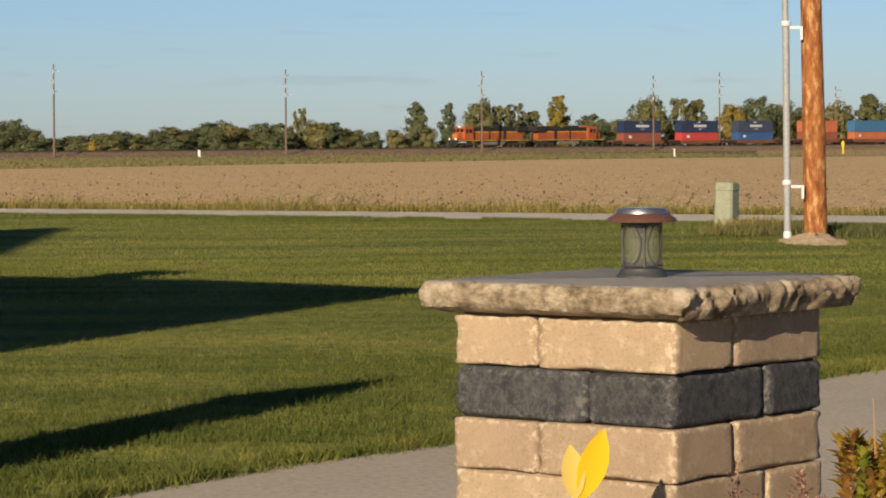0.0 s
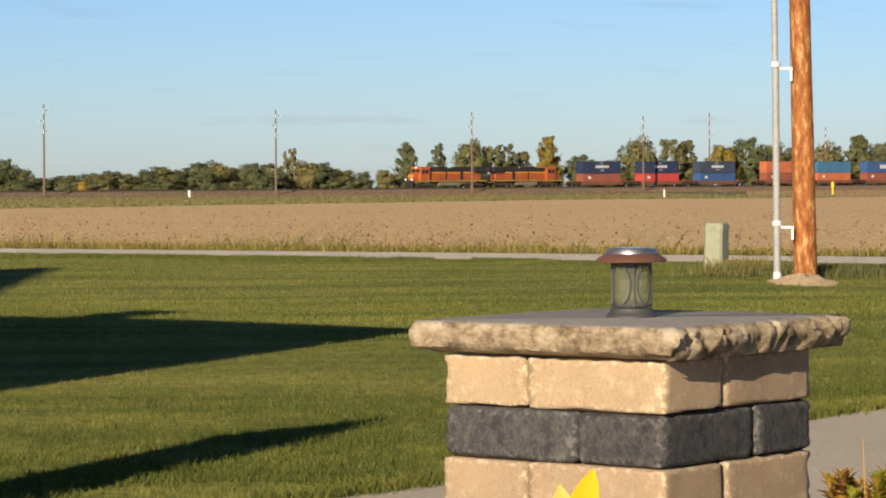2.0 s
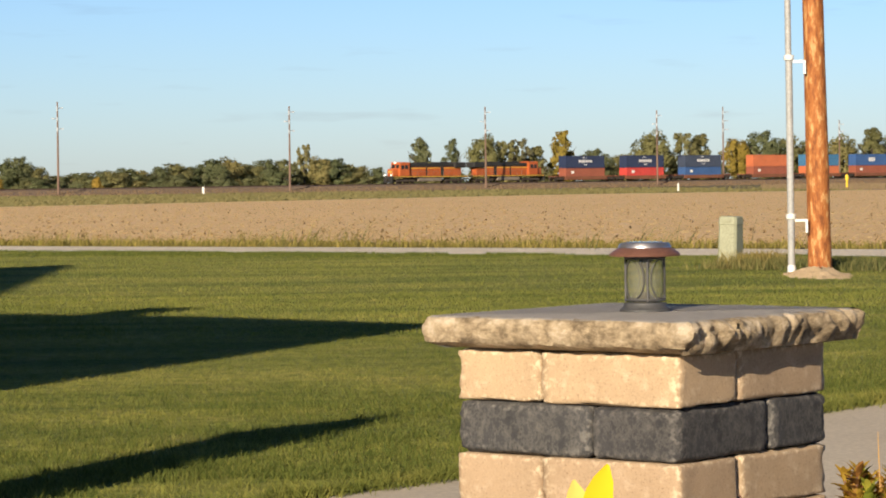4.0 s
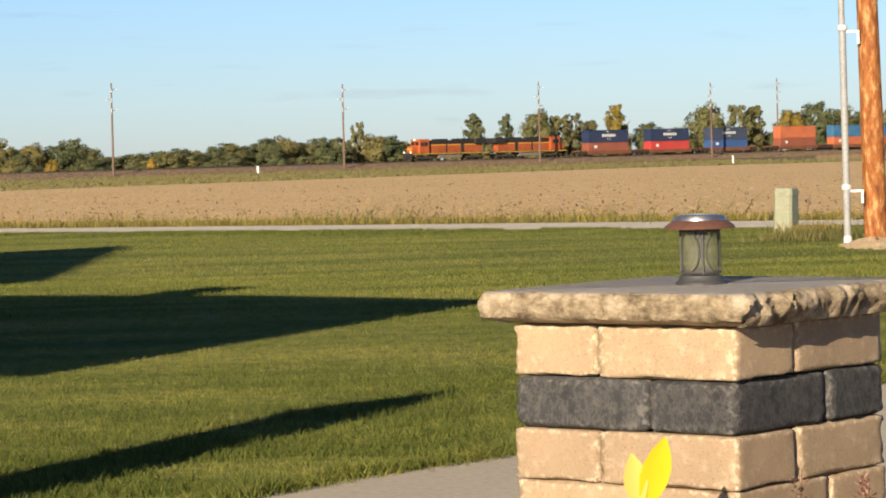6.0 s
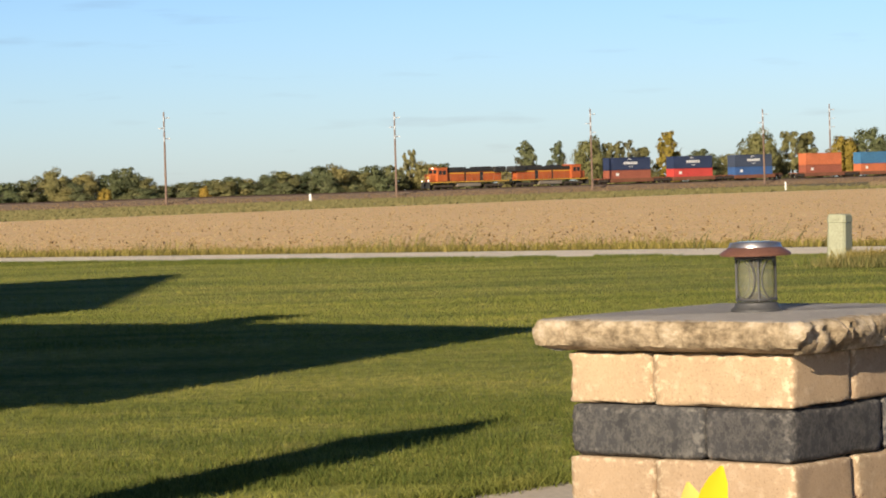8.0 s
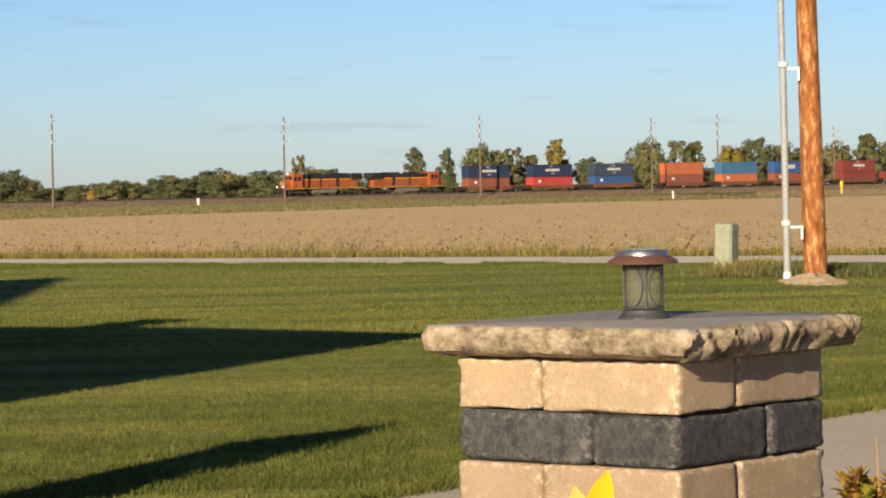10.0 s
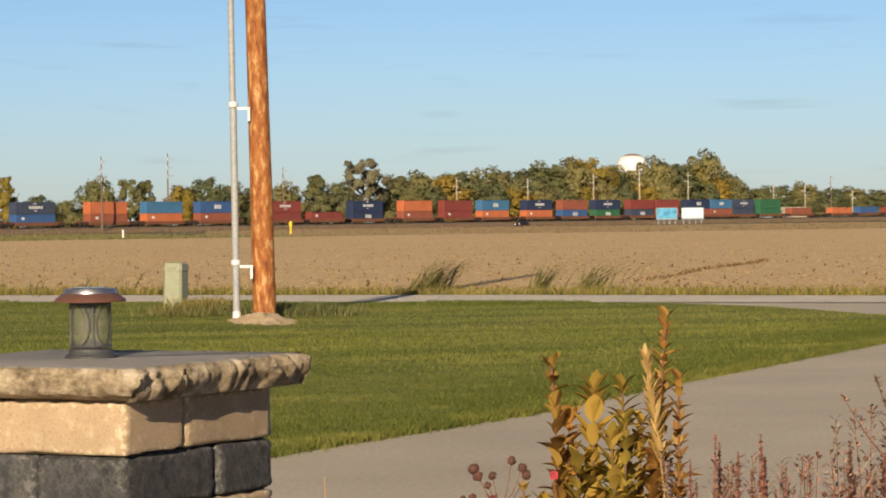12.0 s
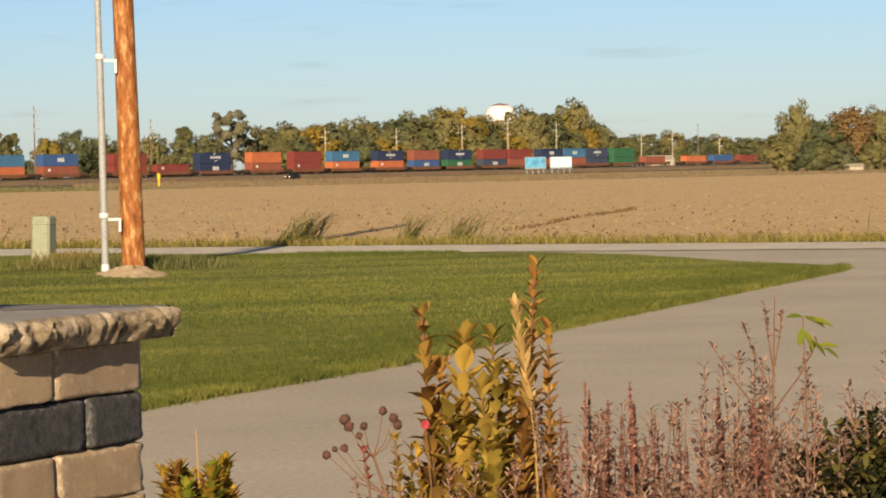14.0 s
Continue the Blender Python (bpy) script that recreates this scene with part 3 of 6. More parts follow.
def dirt_mound():
    bm = bmesh.new()
    n, rings = 72, []
    for i in range(17):
        k = i / 16
        ring = []
        for j in range(n):
            a = 2 * math.pi * j / n
            d = Vector((math.cos(a), math.sin(a), 0))
            r = (0.08 + 0.50 * k) * (1 + 0.25 * noise.noise(d * 1.7 + Vector((3, 0, 0))) + 0.14 * k * noise.noise(d * 6))
            z = 0.125 * (1 - k) ** 1.25 + (0.055 * noise.noise(Vector((d.x * r * 8, d.y * r * 8, 2))) + 0.03 * noise.noise(Vector((d.x * r * 24, d.y * r * 24, 5)))) * min(1, 3 * (1 - k)) - 0.012
            ring.append(bm.verts.new((d.x * r, d.y * r * 2.7, z)))
        rings.append(ring)
    for a, b in zip(rings, rings[1:]):
        for k in range(n):
            bm.faces.new((a[k], b[k], b[(k + 1) % n], a[(k + 1) % n]))
    ob = smooth(part("dirt_mound", bm, M["dirt"]), 60)
    ob.matrix_basis = pose(4.76, 36.9, 0.004)
    return tagged(ob, "low mound of sandy dirt at the pole foot", "dirt mound")


utility_pole()
conduit()
pedestal()
dirt_mound()

# ---- house beside the lawn, behind the camera ----
M["siding"] = worn("beige siding", (0.50, 0.45, 0.38), (0.56, 0.51, 0.43), 0.6, 0.7, 0, 10, 0.1)
M["shingle"] = worn("grey shingles", (0.10, 0.095, 0.09), (0.15, 0.14, 0.13), 2, 0.9, 0, 10, 0.4)
HOUSE = Matrix(((0.937, 0.35, 0, 0), (-0.35, 0.937, 0, 0), (0, 0, 1, 0), (0, 0, 0, 1)))


def house():
    p = tagged(empty("house", HOUSE), "beige house with gable and hip roofs beside the lawn", "house")
    bm = bmesh.new()
    box(bm, -16.6, -9.3, 3.0, 10.6, 0, 4.6)
    part("garage_wall", bm, M["siding"], p)
    bm = bmesh.new()
    e = [bm.verts.new(c) for c in ((-16.6, 2.5, 4.6), (-8.93, 2.5, 4.6), (-8.93, 11.0, 4.6), (-16.6, 11.0, 4.6), (-11.9, 6.9, 6.5), (-16.6, 6.9, 6.72))]
    for f in ((0, 3, 2, 1), (0, 1, 4, 5), (1, 2, 4), (2, 3, 5, 4), (3, 0, 5)):
        bm.faces.new([e[i] for i in f])
    bmesh.ops.recalc_face_normals(bm, faces=bm.faces[:])
    part("garage_roof", bm, M["shingle"], p)
    bm = bmesh.new()
    box(bm, -13.4, -12.7, 6.6, 7.2, 6.2, 7.0)
    part("chimney", bm, M["siding"], p)
    bm = bmesh.new()
    prof = [(-27.7, 0), (-16.62, 0), (-16.62, 6.7), (-22.1, 11.05), (-27.7, 6.7)]
    a = [bm.verts.new((x, -3.0, z)) for x, z in prof]
    b = [bm.verts.new((x, 10.0, z)) for x, z in prof]
    bm.faces.new(a)
    bm.faces.new(b[::-1])
    for k in range(5):
        bm.faces.new((a[k], b[k], b[(k + 1) % 5], a[(k + 1) % 5]))
    bmesh.ops.recalc_face_normals(bm, faces=bm.faces[:])
    part("main_wall", bm, M["siding"], p)
    for sgn in (-1, 1):
        bm = bmesh.new()
        q = [bm.verts.new(c) for c in ((-22.1, -3.3, 11.2), (-22.1, 10.1, 11.2), (-22.1 + sgn * 5.6, 10.1, 6.75), (-22.1 + sgn * 5.6, -3.3, 6.75))]
        bm.faces.new(q)
        bmesh.ops.solidify(bm, geom=bm.faces[:], thickness=0.12)
        part("roof_side", bm, M["shingle"], p)


# unseen post, added and shaped to cast the narrow shadow on the lawn
def garden_post():
    p = tagged(empty("garden_post", HOUSE @ pose(-5.95, 7.6, 0, 0, 0, 8)), "unseen tall post, added for the narrow shadow on the lawn", "post")
    bm = bmesh.new()
    box(bm, -0.2, 0.31, -0.2, 0.2, 0, 1.99, 0.01)
    part("shaft", bm, M["tan_block"], p)
    bm = bmesh.new()
    q = [bm.verts.new(c) for c in ((-0.25, -0.25, 1.99), (0.36, -0.25, 1.99), (0.36, 0.25, 1.99), (-0.25, 0.25, 1.99), (0.2, 0, 2.54))]
    for f in ((3, 2, 1, 0), (0, 1, 4), (1, 2, 4), (2, 3, 4), (3, 0, 4)):
        bm.faces.new([q[i] for i in f])
    part("post_cap", bm, M["cap"], p)


house()
garden_post()

# ---- railway ----
M["ballast"] = worn("ballast stone", (0.16, 0.115, 0.078), (0.22, 0.16, 0.11), 0.5, 0.95, 0, 10, 0.5, 0.05)
M["steel_rail"] = worn("rusty rail steel", (0.12, 0.08, 0.06), (0.2, 0.14, 0.11), 1, 0.5, 0.6, 6, 0.1)


def embankment():
    bm = bmesh.new()
    prof = [(9.5, -0.55), (7.0, -0.15), (5.0, 0.1), (3.4, 0.35), (2.2, 0.70), (-2.2, 0.70), (-3.4, 0.35), (-9.0, -0.5)]
    rows_ = []
    for i in range(81):
        s = -700 + 2200 * i / 80
        rows_.append([bm.verts.new(track(s, o, z)) for o, z in prof])
    for a, b in zip(rows_, rows_[1:]):
        for k in range(len(prof) - 1):
            bm.faces.new((a[k], b[k], b[k + 1], a[k + 1]))
    bmesh.ops.recalc_face_normals(bm, faces=bm.faces[:])
    tagged(part("embankment", bm, M["ballast"]), "brown stone railway embankment", "embankment", kind="structure")
    for off in (-0.72, 0.72):
        bm = bmesh.new()
        a, b = track(-700, off), track(1500, off)
        n = TRN * 0.036
        q = [bm.verts.new(v) for v in (a - n + Vector((0, 0, 0.69)), a + n + Vector((0, 0, 0.69)), a + n + Vector((0, 0, RAIL)), a - n + Vector((0, 0, RAIL)),
                                       b - n + Vector((0, 0, 0.69)), b + n + Vector((0, 0, 0.69)), b + n + Vector((0, 0, RAIL)), b - n + Vector((0, 0, RAIL)))]
        for f in ((0, 1, 5, 4), (1, 2, 6, 5), (2, 3, 7, 6), (3, 0, 4, 7)):
            bm.faces.new([q[i] for i in f])
        tagged(part("rail", bm, M["steel_rail"]), "rusty steel rail on the embankment", "rail", kind="structure")


embankment()

# ---- train ----
HEAD = math.degrees(math.atan2(-TRD.y, -TRD.x))
MOVERS = []                                 # (thing, place along the track at the start, height above the rail, extra turn)


def on_track(ob, s, z=0.0, turn=0.0):
    MOVERS.append((ob, s, z, turn))
    p = track(s, 0, RAIL + z)
    ob.matrix_basis = pose(p.x, p.y, p.z, 0, 0, HEAD + turn)
    return ob


M["loco_orange"] = worn("faded orange paint", (0.38, 0.085, 0.022), (0.52, 0.13, 0.034), 0.5, 0.5, 0, 8, 0.05)
M["loco_black"] = worn("black paint and soot", (0.018, 0.018, 0.018), (0.035, 0.033, 0.030), 0.6, 0.6, 0, 8, 0.05)
M["loco_yellow"] = worn("yellow stripe paint", (0.62, 0.36, 0.04), (0.70, 0.43, 0.06), 0.8, 0.5, 0, 8, 0.05)
M["loco_grey"] = worn("dusty grey steel", (0.20, 0.17, 0.14), (0.28, 0.24, 0.20), 0.8, 0.7, 0.2, 8, 0.05)
M["truck"] = worn("dirty running gear", (0.045, 0.036, 0.028), (0.09, 0.07, 0.055), 1.5, 0.8, 0.2, 8, 0.2)
M["dark_glass"] = worn("dark cab glass", (0.02, 0.022, 0.025), (0.03, 0.032, 0.036), 2, 0.1, 0, 4, 0)
lampm, ln, ll_, lb = mat("headlight glass", 0.3)
lb.inputs["Base Color"].default_value = (0.9, 0.88, 0.8, 1)
lb.inputs["Emission Color"].default_value = (1, 0.93, 0.78, 1)
lb.inputs["Emission Strength"].default_value = 1.2
M["headlight"] = lampm


def bogie(parent, x, axles, name="truck"):
    """A truck with its side frame and wheels."""
    t = empty(name, pose(x, 0, 0))
    t.parent = parent
    half = 1.05 * (axles - 1) if axles > 2 else 0.9
    bm = bmesh.new()
    for y in (-1.18, 1.06):
        box(bm, -half - 0.55, half + 0.55, y, y + 0.12, 0.42, 0.88, 0.05)
    box(bm, -0.35, 0.35, -1.05, 1.05, 0.5, 1.0, 0.03)
    part("side_frame", bm, M["truck"], t)
    for k in range(axles):
        ax = -half + 2 * half * k / (axles - 1)
        bm = bmesh.new()
        for y in (-0.80, 0.68):
            tube(bm, [(ax, y, 0.51), (ax, y + 0.12, 0.51)], 0.51, 18)
        tube(bm, [(ax, -0.8, 0.51), (ax, 0.8, 0.51)], 0.09, 8)
        part("wheelset", bm, M["truck"], t)


def locomotive(label, lit):
    p = tagged(empty("locomotive"), label, "locomotive", "train vehicles")
    bm = bmesh.new()
    box(bm, -10.9, 10.9, -1.5, 1.5, 1.25, 1.62, 0.03)
    part("frame", bm, M["loco_black"], p)
    bm = bmesh.new()
    box(bm, -10.85, 10.85, -1.53, -1.505, 1.40, 1.56)
    box(bm, -10.85, 10.85, 1.505, 1.53, 1.40, 1.56)
    part("frame_stripe", bm, M["loco_yellow"], p)
    bm = bmesh.new()
    box(bm, -9.2, 6.2, -0.95, 0.95, 1.62, 3.5, 0.06)
    part("hood", bm, M["loco_orange"], p, "orange engine hood")
    bm = bmesh.new()
    box(bm, -9.15, 6.15, -0.975, -0.955, 3.22, 3.40)
    box(bm, -9.15, 6.15, 0.955, 0.975, 3.22, 3.40)
    part("hood_stripe", bm, M["loco_yellow"], p)
    bm = bmesh.new()
    box(bm, -9.25, 6.3, -1.0, 1.0, 3.5, 4.34, 0.2)
    part("roof", bm, M["loco_black"], p, "black sooty roof")
    bm = bmesh.new()
    box(bm, -10.2, -7.0, -1.45, 1.45, 3.35, 4.55, 0.2)
    part("radiator", bm, M["loco_black"], p, "black flared radiator housing")
    for x0, x1 in ((-6.4, -3.4), (-2.9, -1.9), (0.4, 3.6)):
        bm = bmesh.new()
        box(bm, x0, x1, -0.8, 0.8, 4.32, 4.62, 0.06)
        part("roof_hatch", bm, M["loco_black"], p)
    for k in range(9):
        bm = bmesh.new()
        x = -8.6 + k * 1.62
        box(bm, x, x + 1.3, -0.972, -0.952, 1.75, 3.15, 0.01)
        box(bm, x, x + 1.3, 0.952, 0.972, 1.75, 3.15, 0.01)
        part("hood_door", bm, M["loco_orange"], p)
    for x0, x1 in ((0.7, 1.1), (-4.1, -3.2)):
        for y in (-0.992, 0.978):
            bm = bmesh.new()
            box(bm, x0, x1, y, y + 0.014, 1.70, 3.48)
            part("hood_panel", bm, M["loco_black"], p, "black side panel of the hood")
    bm = bmesh.new()
    box(bm, 6.1, 8.9, -1.5, 1.5, 1.62, 4.42, 0.14)
    part("cab", bm, M["loco_orange"], p, "orange driver's cab")
    bm = bmesh.new()
    box(bm, 6.0, 9.0, -1.45, 1.45, 4.42, 4.62, 0.08)
    part("cab_roof", bm, M["loco_orange"], p)
    for y in (-1.515, 1.495):
        bm = bmesh.new()
        box(bm, 6.6, 7.5, y, y + 0.02, 3.1, 3.95, 0.0)
        box(bm, 7.7, 8.5, y, y + 0.02, 3.1, 3.95, 0.0)
        part("side_window", bm, M["dark_glass"], p)
    bm = bmesh.new()
    box(bm, 8.89, 8.92, -1.2, -0.15, 3.35, 4.1)
    box(bm, 8.89, 8.92, 0.15, 1.2, 3.35, 4.1)
    part("windshield", bm, M["dark_glass"], p)
    bm = bmesh.new()
    box(bm, 8.8, 10.5, -0.95, 0.95, 1.62, 3.2, 0.22)
    part("nose", bm, M["loco_orange"], p, "orange sloped nose")
    bm = bmesh.new()
    box(bm, 10.49, 10.52, -0.7, 0.7, 2.35, 2.75)
    part("nose_emblem", bm, M["loco_yellow"], p)
    bm = bmesh.new()
    box(bm, 10.85, 11.1, -1.45, 1.45, 0.2, 1.25, 0.05)
    part("plow", bm, M["loco_black"], p)
    for x in (-11.0, 10.95):
        bm = bmesh.new()
        for y in (-1.4, -0.5, 0.5, 1.4):
            tube(bm, [(x, y, 1.6), (x, y, 2.6)], 0.025, 6)
        tube(bm, [(x, -1.4, 2.6), (x, 1.4, 2.6)], 0.025, 6)
        part("end_railing", bm, M["loco_grey"], p)
    for y in (-1.45, 1.45):
        bm = bmesh.new()
        for k in range(11):
            x = -9.6 + k * 1.5
            tube(bm, [(x, y, 1.6), (x, y, 2.6)], 0.02, 5)
        tube(bm, [(-9.6, y, 2.6), (5.4, y, 2.6)], 0.02, 5)
        part("side_railing", bm, M["loco_grey"], p)
    bm = bmesh.new()
    box(bm, -3.2, 3.4, -1.4, 1.4, 0.45, 1.24, 0.2)
    part("fuel_tank", bm, M["loco_grey"], p, "dusty grey fuel tank")
    bogie(p, -7.0, 3)
    bogie(p, 7.0, 3)
    for x in (-11.2, 11.2):
        bm = bmesh.new()
        box(bm, x - 0.4, x + 0.4, -0.18, 0.18, 0.75, 1.05, 0.04)
        part("coupler", bm, M["truck"], p)
    if lit:
        for y in (-1.05, 1.05):
            bm = bmesh.new()
            tube(bm, [(11.0, y, 1.85), (11.12, y, 1.85)], 0.16, 14)
            part("ditch_light", bm, M["headlight"], p)
        bm = bmesh.new()
        tube(bm, [(8.95, -0.15, 4.5), (9.06, -0.15, 4.5)], 0.13, 12)
        tube(bm, [(8.95, 0.15, 4.5), (9.06, 0.15, 4.5)], 0.13, 12)
        part("headlight", bm, M["headlight"], p)
    return p


M["car_brown"] = worn("rusty brown car paint", (0.17, 0.065, 0.035), (0.23, 0.095, 0.05), 0.5, 0.75, 0, 8, 0.1)


def well_car():
    p = tagged(empty("well_car"), "rusty brown container well car with low side beams", "rail car", "train vehicles")
    for y in (-1.5, 1.32):
        bm = bmesh.new()
        box(bm, -6.7, 6.7, y, y + 0.18, 0.35, 1.15, 0.03)
        for k in range(9):
            box(bm, -6.2 + k * 1.5, -6.05 + k * 1.5, y - 0.04 if y < 0 else y + 0.18, y if y < 0 else y + 0.22, 0.4, 1.1)
        part("side_beam", bm, M["car_brown"], p)
    bm = bmesh.new()
    box(bm, -6.6, 6.6, -1.3, 1.3, 0.28, 0.38)
    part("well_floor", bm, M["truck"], p)
    for sx in (-1, 1):
        bm = bmesh.new()
        box(bm, min(sx * 6.65, sx * 9.4), max(sx * 6.65, sx * 9.4), -1.3, 1.3, 1.0, 1.25, 0.04)
        part("end_platform", bm, M["car_brown"], p)
        bogie(p, sx * 8.1, 2)
        bm = bmesh.new()
        box(bm, min(sx * 9.4, sx * 10.2), max(sx * 9.4, sx * 10.2), -0.18, 0.18, 0.75, 1.05)
        part("coupler", bm, M["truck"], p)
    return p


PAINT = {"navy": (0.022, 0.035, 0.085), "blue": (0.04, 0.10, 0.26), "teal": (0.05, 0.16, 0.30), "red": (0.50, 0.055, 0.045), "maroon": (0.22, 0.045, 0.035),
         "orange": (0.50, 0.145, 0.06), "brown": (0.28, 0.085, 0.05), "green": (0.03, 0.13, 0.06), "slate": (0.045, 0.06, 0.10)}
for k, c in PAINT.items():
    M["c_" + k] = worn(k + " container paint", tuple(v * 0.88 for v in c), tuple(v * 1.12 for v in c), 0.4, 0.6, 0, 8, 0.05)
M["mark"] = worn("white marking", (0.70, 0.70, 0.68), (0.78, 0.78, 0.76), 1, 0.7, 0, 6, 0)
BUILT = {}


def container(colour, height, mark):
    key = (colour, height, mark)
    if key in BUILT:
        ob = copy_thing(BUILT[key], Matrix.Identity(4))
        return ob
    p = tagged(empty("shipping_container"), {"navy": "dark navy", "slate": "slate blue", "teal": "teal blue"}.get(colour, colour) + " steel shipping container on a well car", "container", "train containers")
    L, W = 6.095, 1.22
    bm = bmesh.new()
    box(bm, -L + 0.1, L - 0.1, -W + 0.06, W - 0.06, 0.1, height - 0.06)
    part("core_box", bm, M["c_" + colour], p)
    # pressed side walls
    for sy in (-1, 1):
        vs, fs = [], []
        n = 44
        for i in range(n * 4 + 1):
            x = -L + 0.14 + (2 * L - 0.28) * i / (n * 4)
            d = W - (0.012 if (i // 2) % 2 else 0.048)
            vs += [(x, sy * d, 0.15), (x, sy * d, height - 0.1)]
        for i in range(n * 4):
            fs.append((2 * i, 2 * i + 2, 2 * i + 3, 2 * i + 1) if sy < 0 else (2 * i, 2 * i + 1, 2 * i + 3, 2 * i + 2))
        from_arrays("side_panel", vs, fs, M["c_" + colour], p)
    bm = bmesh.new()
    for sx in (-1, 1):
        for sy in (-1, 1):
            x, y = sx * (L - 0.08), sy * (W - 0.08)
            box(bm, x - 0.08, x + 0.08, y - 0.08, y + 0.08, 0, height)
    for z in (0, height - 0.12):
        for sy in (-1, 1):
            y = sy * (W - 0.06)
            box(bm, -L + 0.16, L - 0.16, y - 0.05, y + 0.05, z, z + 0.12)
        for sx in (-1, 1):
            x = sx * (L - 0.06)
            box(bm, x - 0.05, x + 0.05, -W + 0.16, W - 0.16, z, z + 0.12)
    part("corner_frame", bm, M["c_" + colour], p)
    for y in (-0.57, 0.57):
        bm = bmesh.new()
        box(bm, L - 0.1, L - 0.03, y - 0.55, y + 0.55, 0.14, height - 0.14, 0.01)
        for q in (-0.25, 0.25):
            tube(bm, [(L - 0.01, y + q, 0.15), (L - 0.01, y + q, height - 0.15)], 0.025, 6)
        part("end_door", bm, M["c_" + colour], p)
    # plain white marks
    if mark:
        for sy in (-1, 1):
            bm = bmesh.new()
            y = sy * (W + 0.005)
            if mark == 1:                     # lettering-sized bars with two swooshes
                for q in range(6):
                    box(bm, -2.1 + q * 0.72, -1.52 + q * 0.72, y - 0.004, y + 0.004, height * 0.45, height * 0.66)
                for zz, x0 in ((0.80, -0.2), (0.28, -0.6)):
                    for q in range(5):
                        box(bm, x0 + q * 0.22, x0 + q * 0.22 + 0.24, y - 0.004, y + 0.004, height * zz + 0.05 * (4 - abs(q - 2) * 2) * (1 if zz > 0.5 else -1), height * zz + 0.05 * (4 - abs(q - 2) * 2) * (1 if zz > 0.5 else -1) + 0.14)
            elif mark == 2:                   # small placard
                box(bm, 3.6, 4.5, y - 0.004, y + 0.004, height * 0.52, height * 0.76)
            elif mark == 3:                   # block letters
                for q in range(3):
                    box(bm, -1.2 + q * 0.85, -0.55 + q * 0.85, y - 0.004, y + 0.004, height * 0.36, height * 0.70)
            tagged(part("marking", bm, M["mark"], p, "white painted marking"), kind="stuff")
    BUILT[key] = p
    return p


S0 = 52.1
on_track(locomotive("orange and black diesel locomotive leading the train", True), 23.7 + 11.3)
on_track(locomotive("orange and black diesel locomotive running backwards", False), 46.6 + 11.3, 0, 180)
# middle of each load along the track at the eleventh second; top load, bottom load, marks
LOADS = [(29.8, "navy", 1, "brown", 2), (49.2, "navy", 1, "red", 2), (68.7, "slate", 1, "blue", 2), (92.3, "orange", 0, "brown", 2), (111.2, "teal", 0, "orange", 2), (129.9, "blue", 3, "brown", 2),
         (155.1, "maroon", 1, "maroon", 0), (171.3, "", 0, "maroon", 2), (188, "navy", 1, "navy", 3), (209, "orange", 0, "brown", 2), (226.7, "maroon", 0, "maroon", 2), (243.6, "teal", 3, "orange", 2),
         (264.3, "navy", 1, "orange", 2), (281.6, "brown", 0, "blue", 3), (298.2, "navy", 1, "green", 3), (316.3, "maroon", 0, "slate", 3), (330, "maroon", 0, "brown", 0), (347, "navy", 3, "brown", 0), (360, "teal", 3, "brown", 2),
         (373, "slate", 1, "slate", 0), (389, "green", 0, "green", 0), (408, "", 0, "brown", 0), (434, "", 0, "orange", 0), (452, "blue", 0, "", 0), (470, "", 0, "maroon", 0)]
first_car = None
for s, top, tm, low, lm in LOADS:
    if first_car is None:
        car_ob = first_car = well_car()
    else:
        car_ob = copy_thing(first_car, Matrix.Identity(4))
    on_track(car_ob, s + S0)
    z = 0.40
    if low:
        on_track(container(low, 2.59, lm), s + S0, z)
        z += 2.60
    if top:
        on_track(container(top, 2.80, tm), s + S0, z)


# ---- car on the road before the tracks ----
M["car_paint"] = worn("dark red-brown car paint", (0.035, 0.018, 0.018), (0.05, 0.025, 0.025), 2, 0.3, 0.3, 4, 0)


def far_car():
    p = tagged(empty("car"), "dark car with a lit headlight driving by the tracks", "car")
    bm = bmesh.new()
    box(bm, -2.2, 2.2, -0.9, 0.9, 0.3, 0.95, 0.15)
    part("body", bm, M["car_paint"], p)
    bm = bmesh.new()
    q = [bm.verts.new(c) for c in ((-1.6, -0.8, 0.94), (1.1, -0.8, 0.94), (1.1, 0.8, 0.94), (-1.6, 0.8, 0.94), (-1.1, -0.68, 1.5), (0.4, -0.68, 1.5), (0.4, 0.68, 1.5), (-1.1, 0.68, 1.5))]
    for f in ((0, 1, 5, 4), (1, 2, 6, 5), (2, 3, 7, 6), (3, 0, 4, 7), (4, 5, 6, 7)):
        bm.faces.new([q[i] for i in f])
    part("cabin", bm, M["dark_glass"], p)
    for x in (-1.4, 1.4):
        for y in (-0.92, 0.72):
            part("wheel", tube(bmesh.new(), [(x, y, 0.33), (x, y + 0.2, 0.33)], 0.33, 14), M["truck"], p)
    for y in (-0.62, 0.62):
        part("headlight", tube(bmesh.new(), [(2.15, y, 0.72), (2.24, y, 0.72)], 0.13, 10), M["headlight"], p)
    return p


CAR = far_car()

# ---- far line poles ----
M["far_pole"] = worn("weathered brown pole", (0.16, 0.10, 0.075), (0.22, 0.15, 0.11), 0.6, 0.85, 0, 6, 0.1)
M["far_pole_pale"] = worn("pale weathered pole", (0.42, 0.34, 0.24), (0.5, 0.42, 0.3), 0.6, 0.85, 0, 6, 0.1)
M["insulator"] = worn("pale insulator", (0.6, 0.6, 0.6), (0.7, 0.7, 0.7), 3, 0.4, 0, 6, 0)


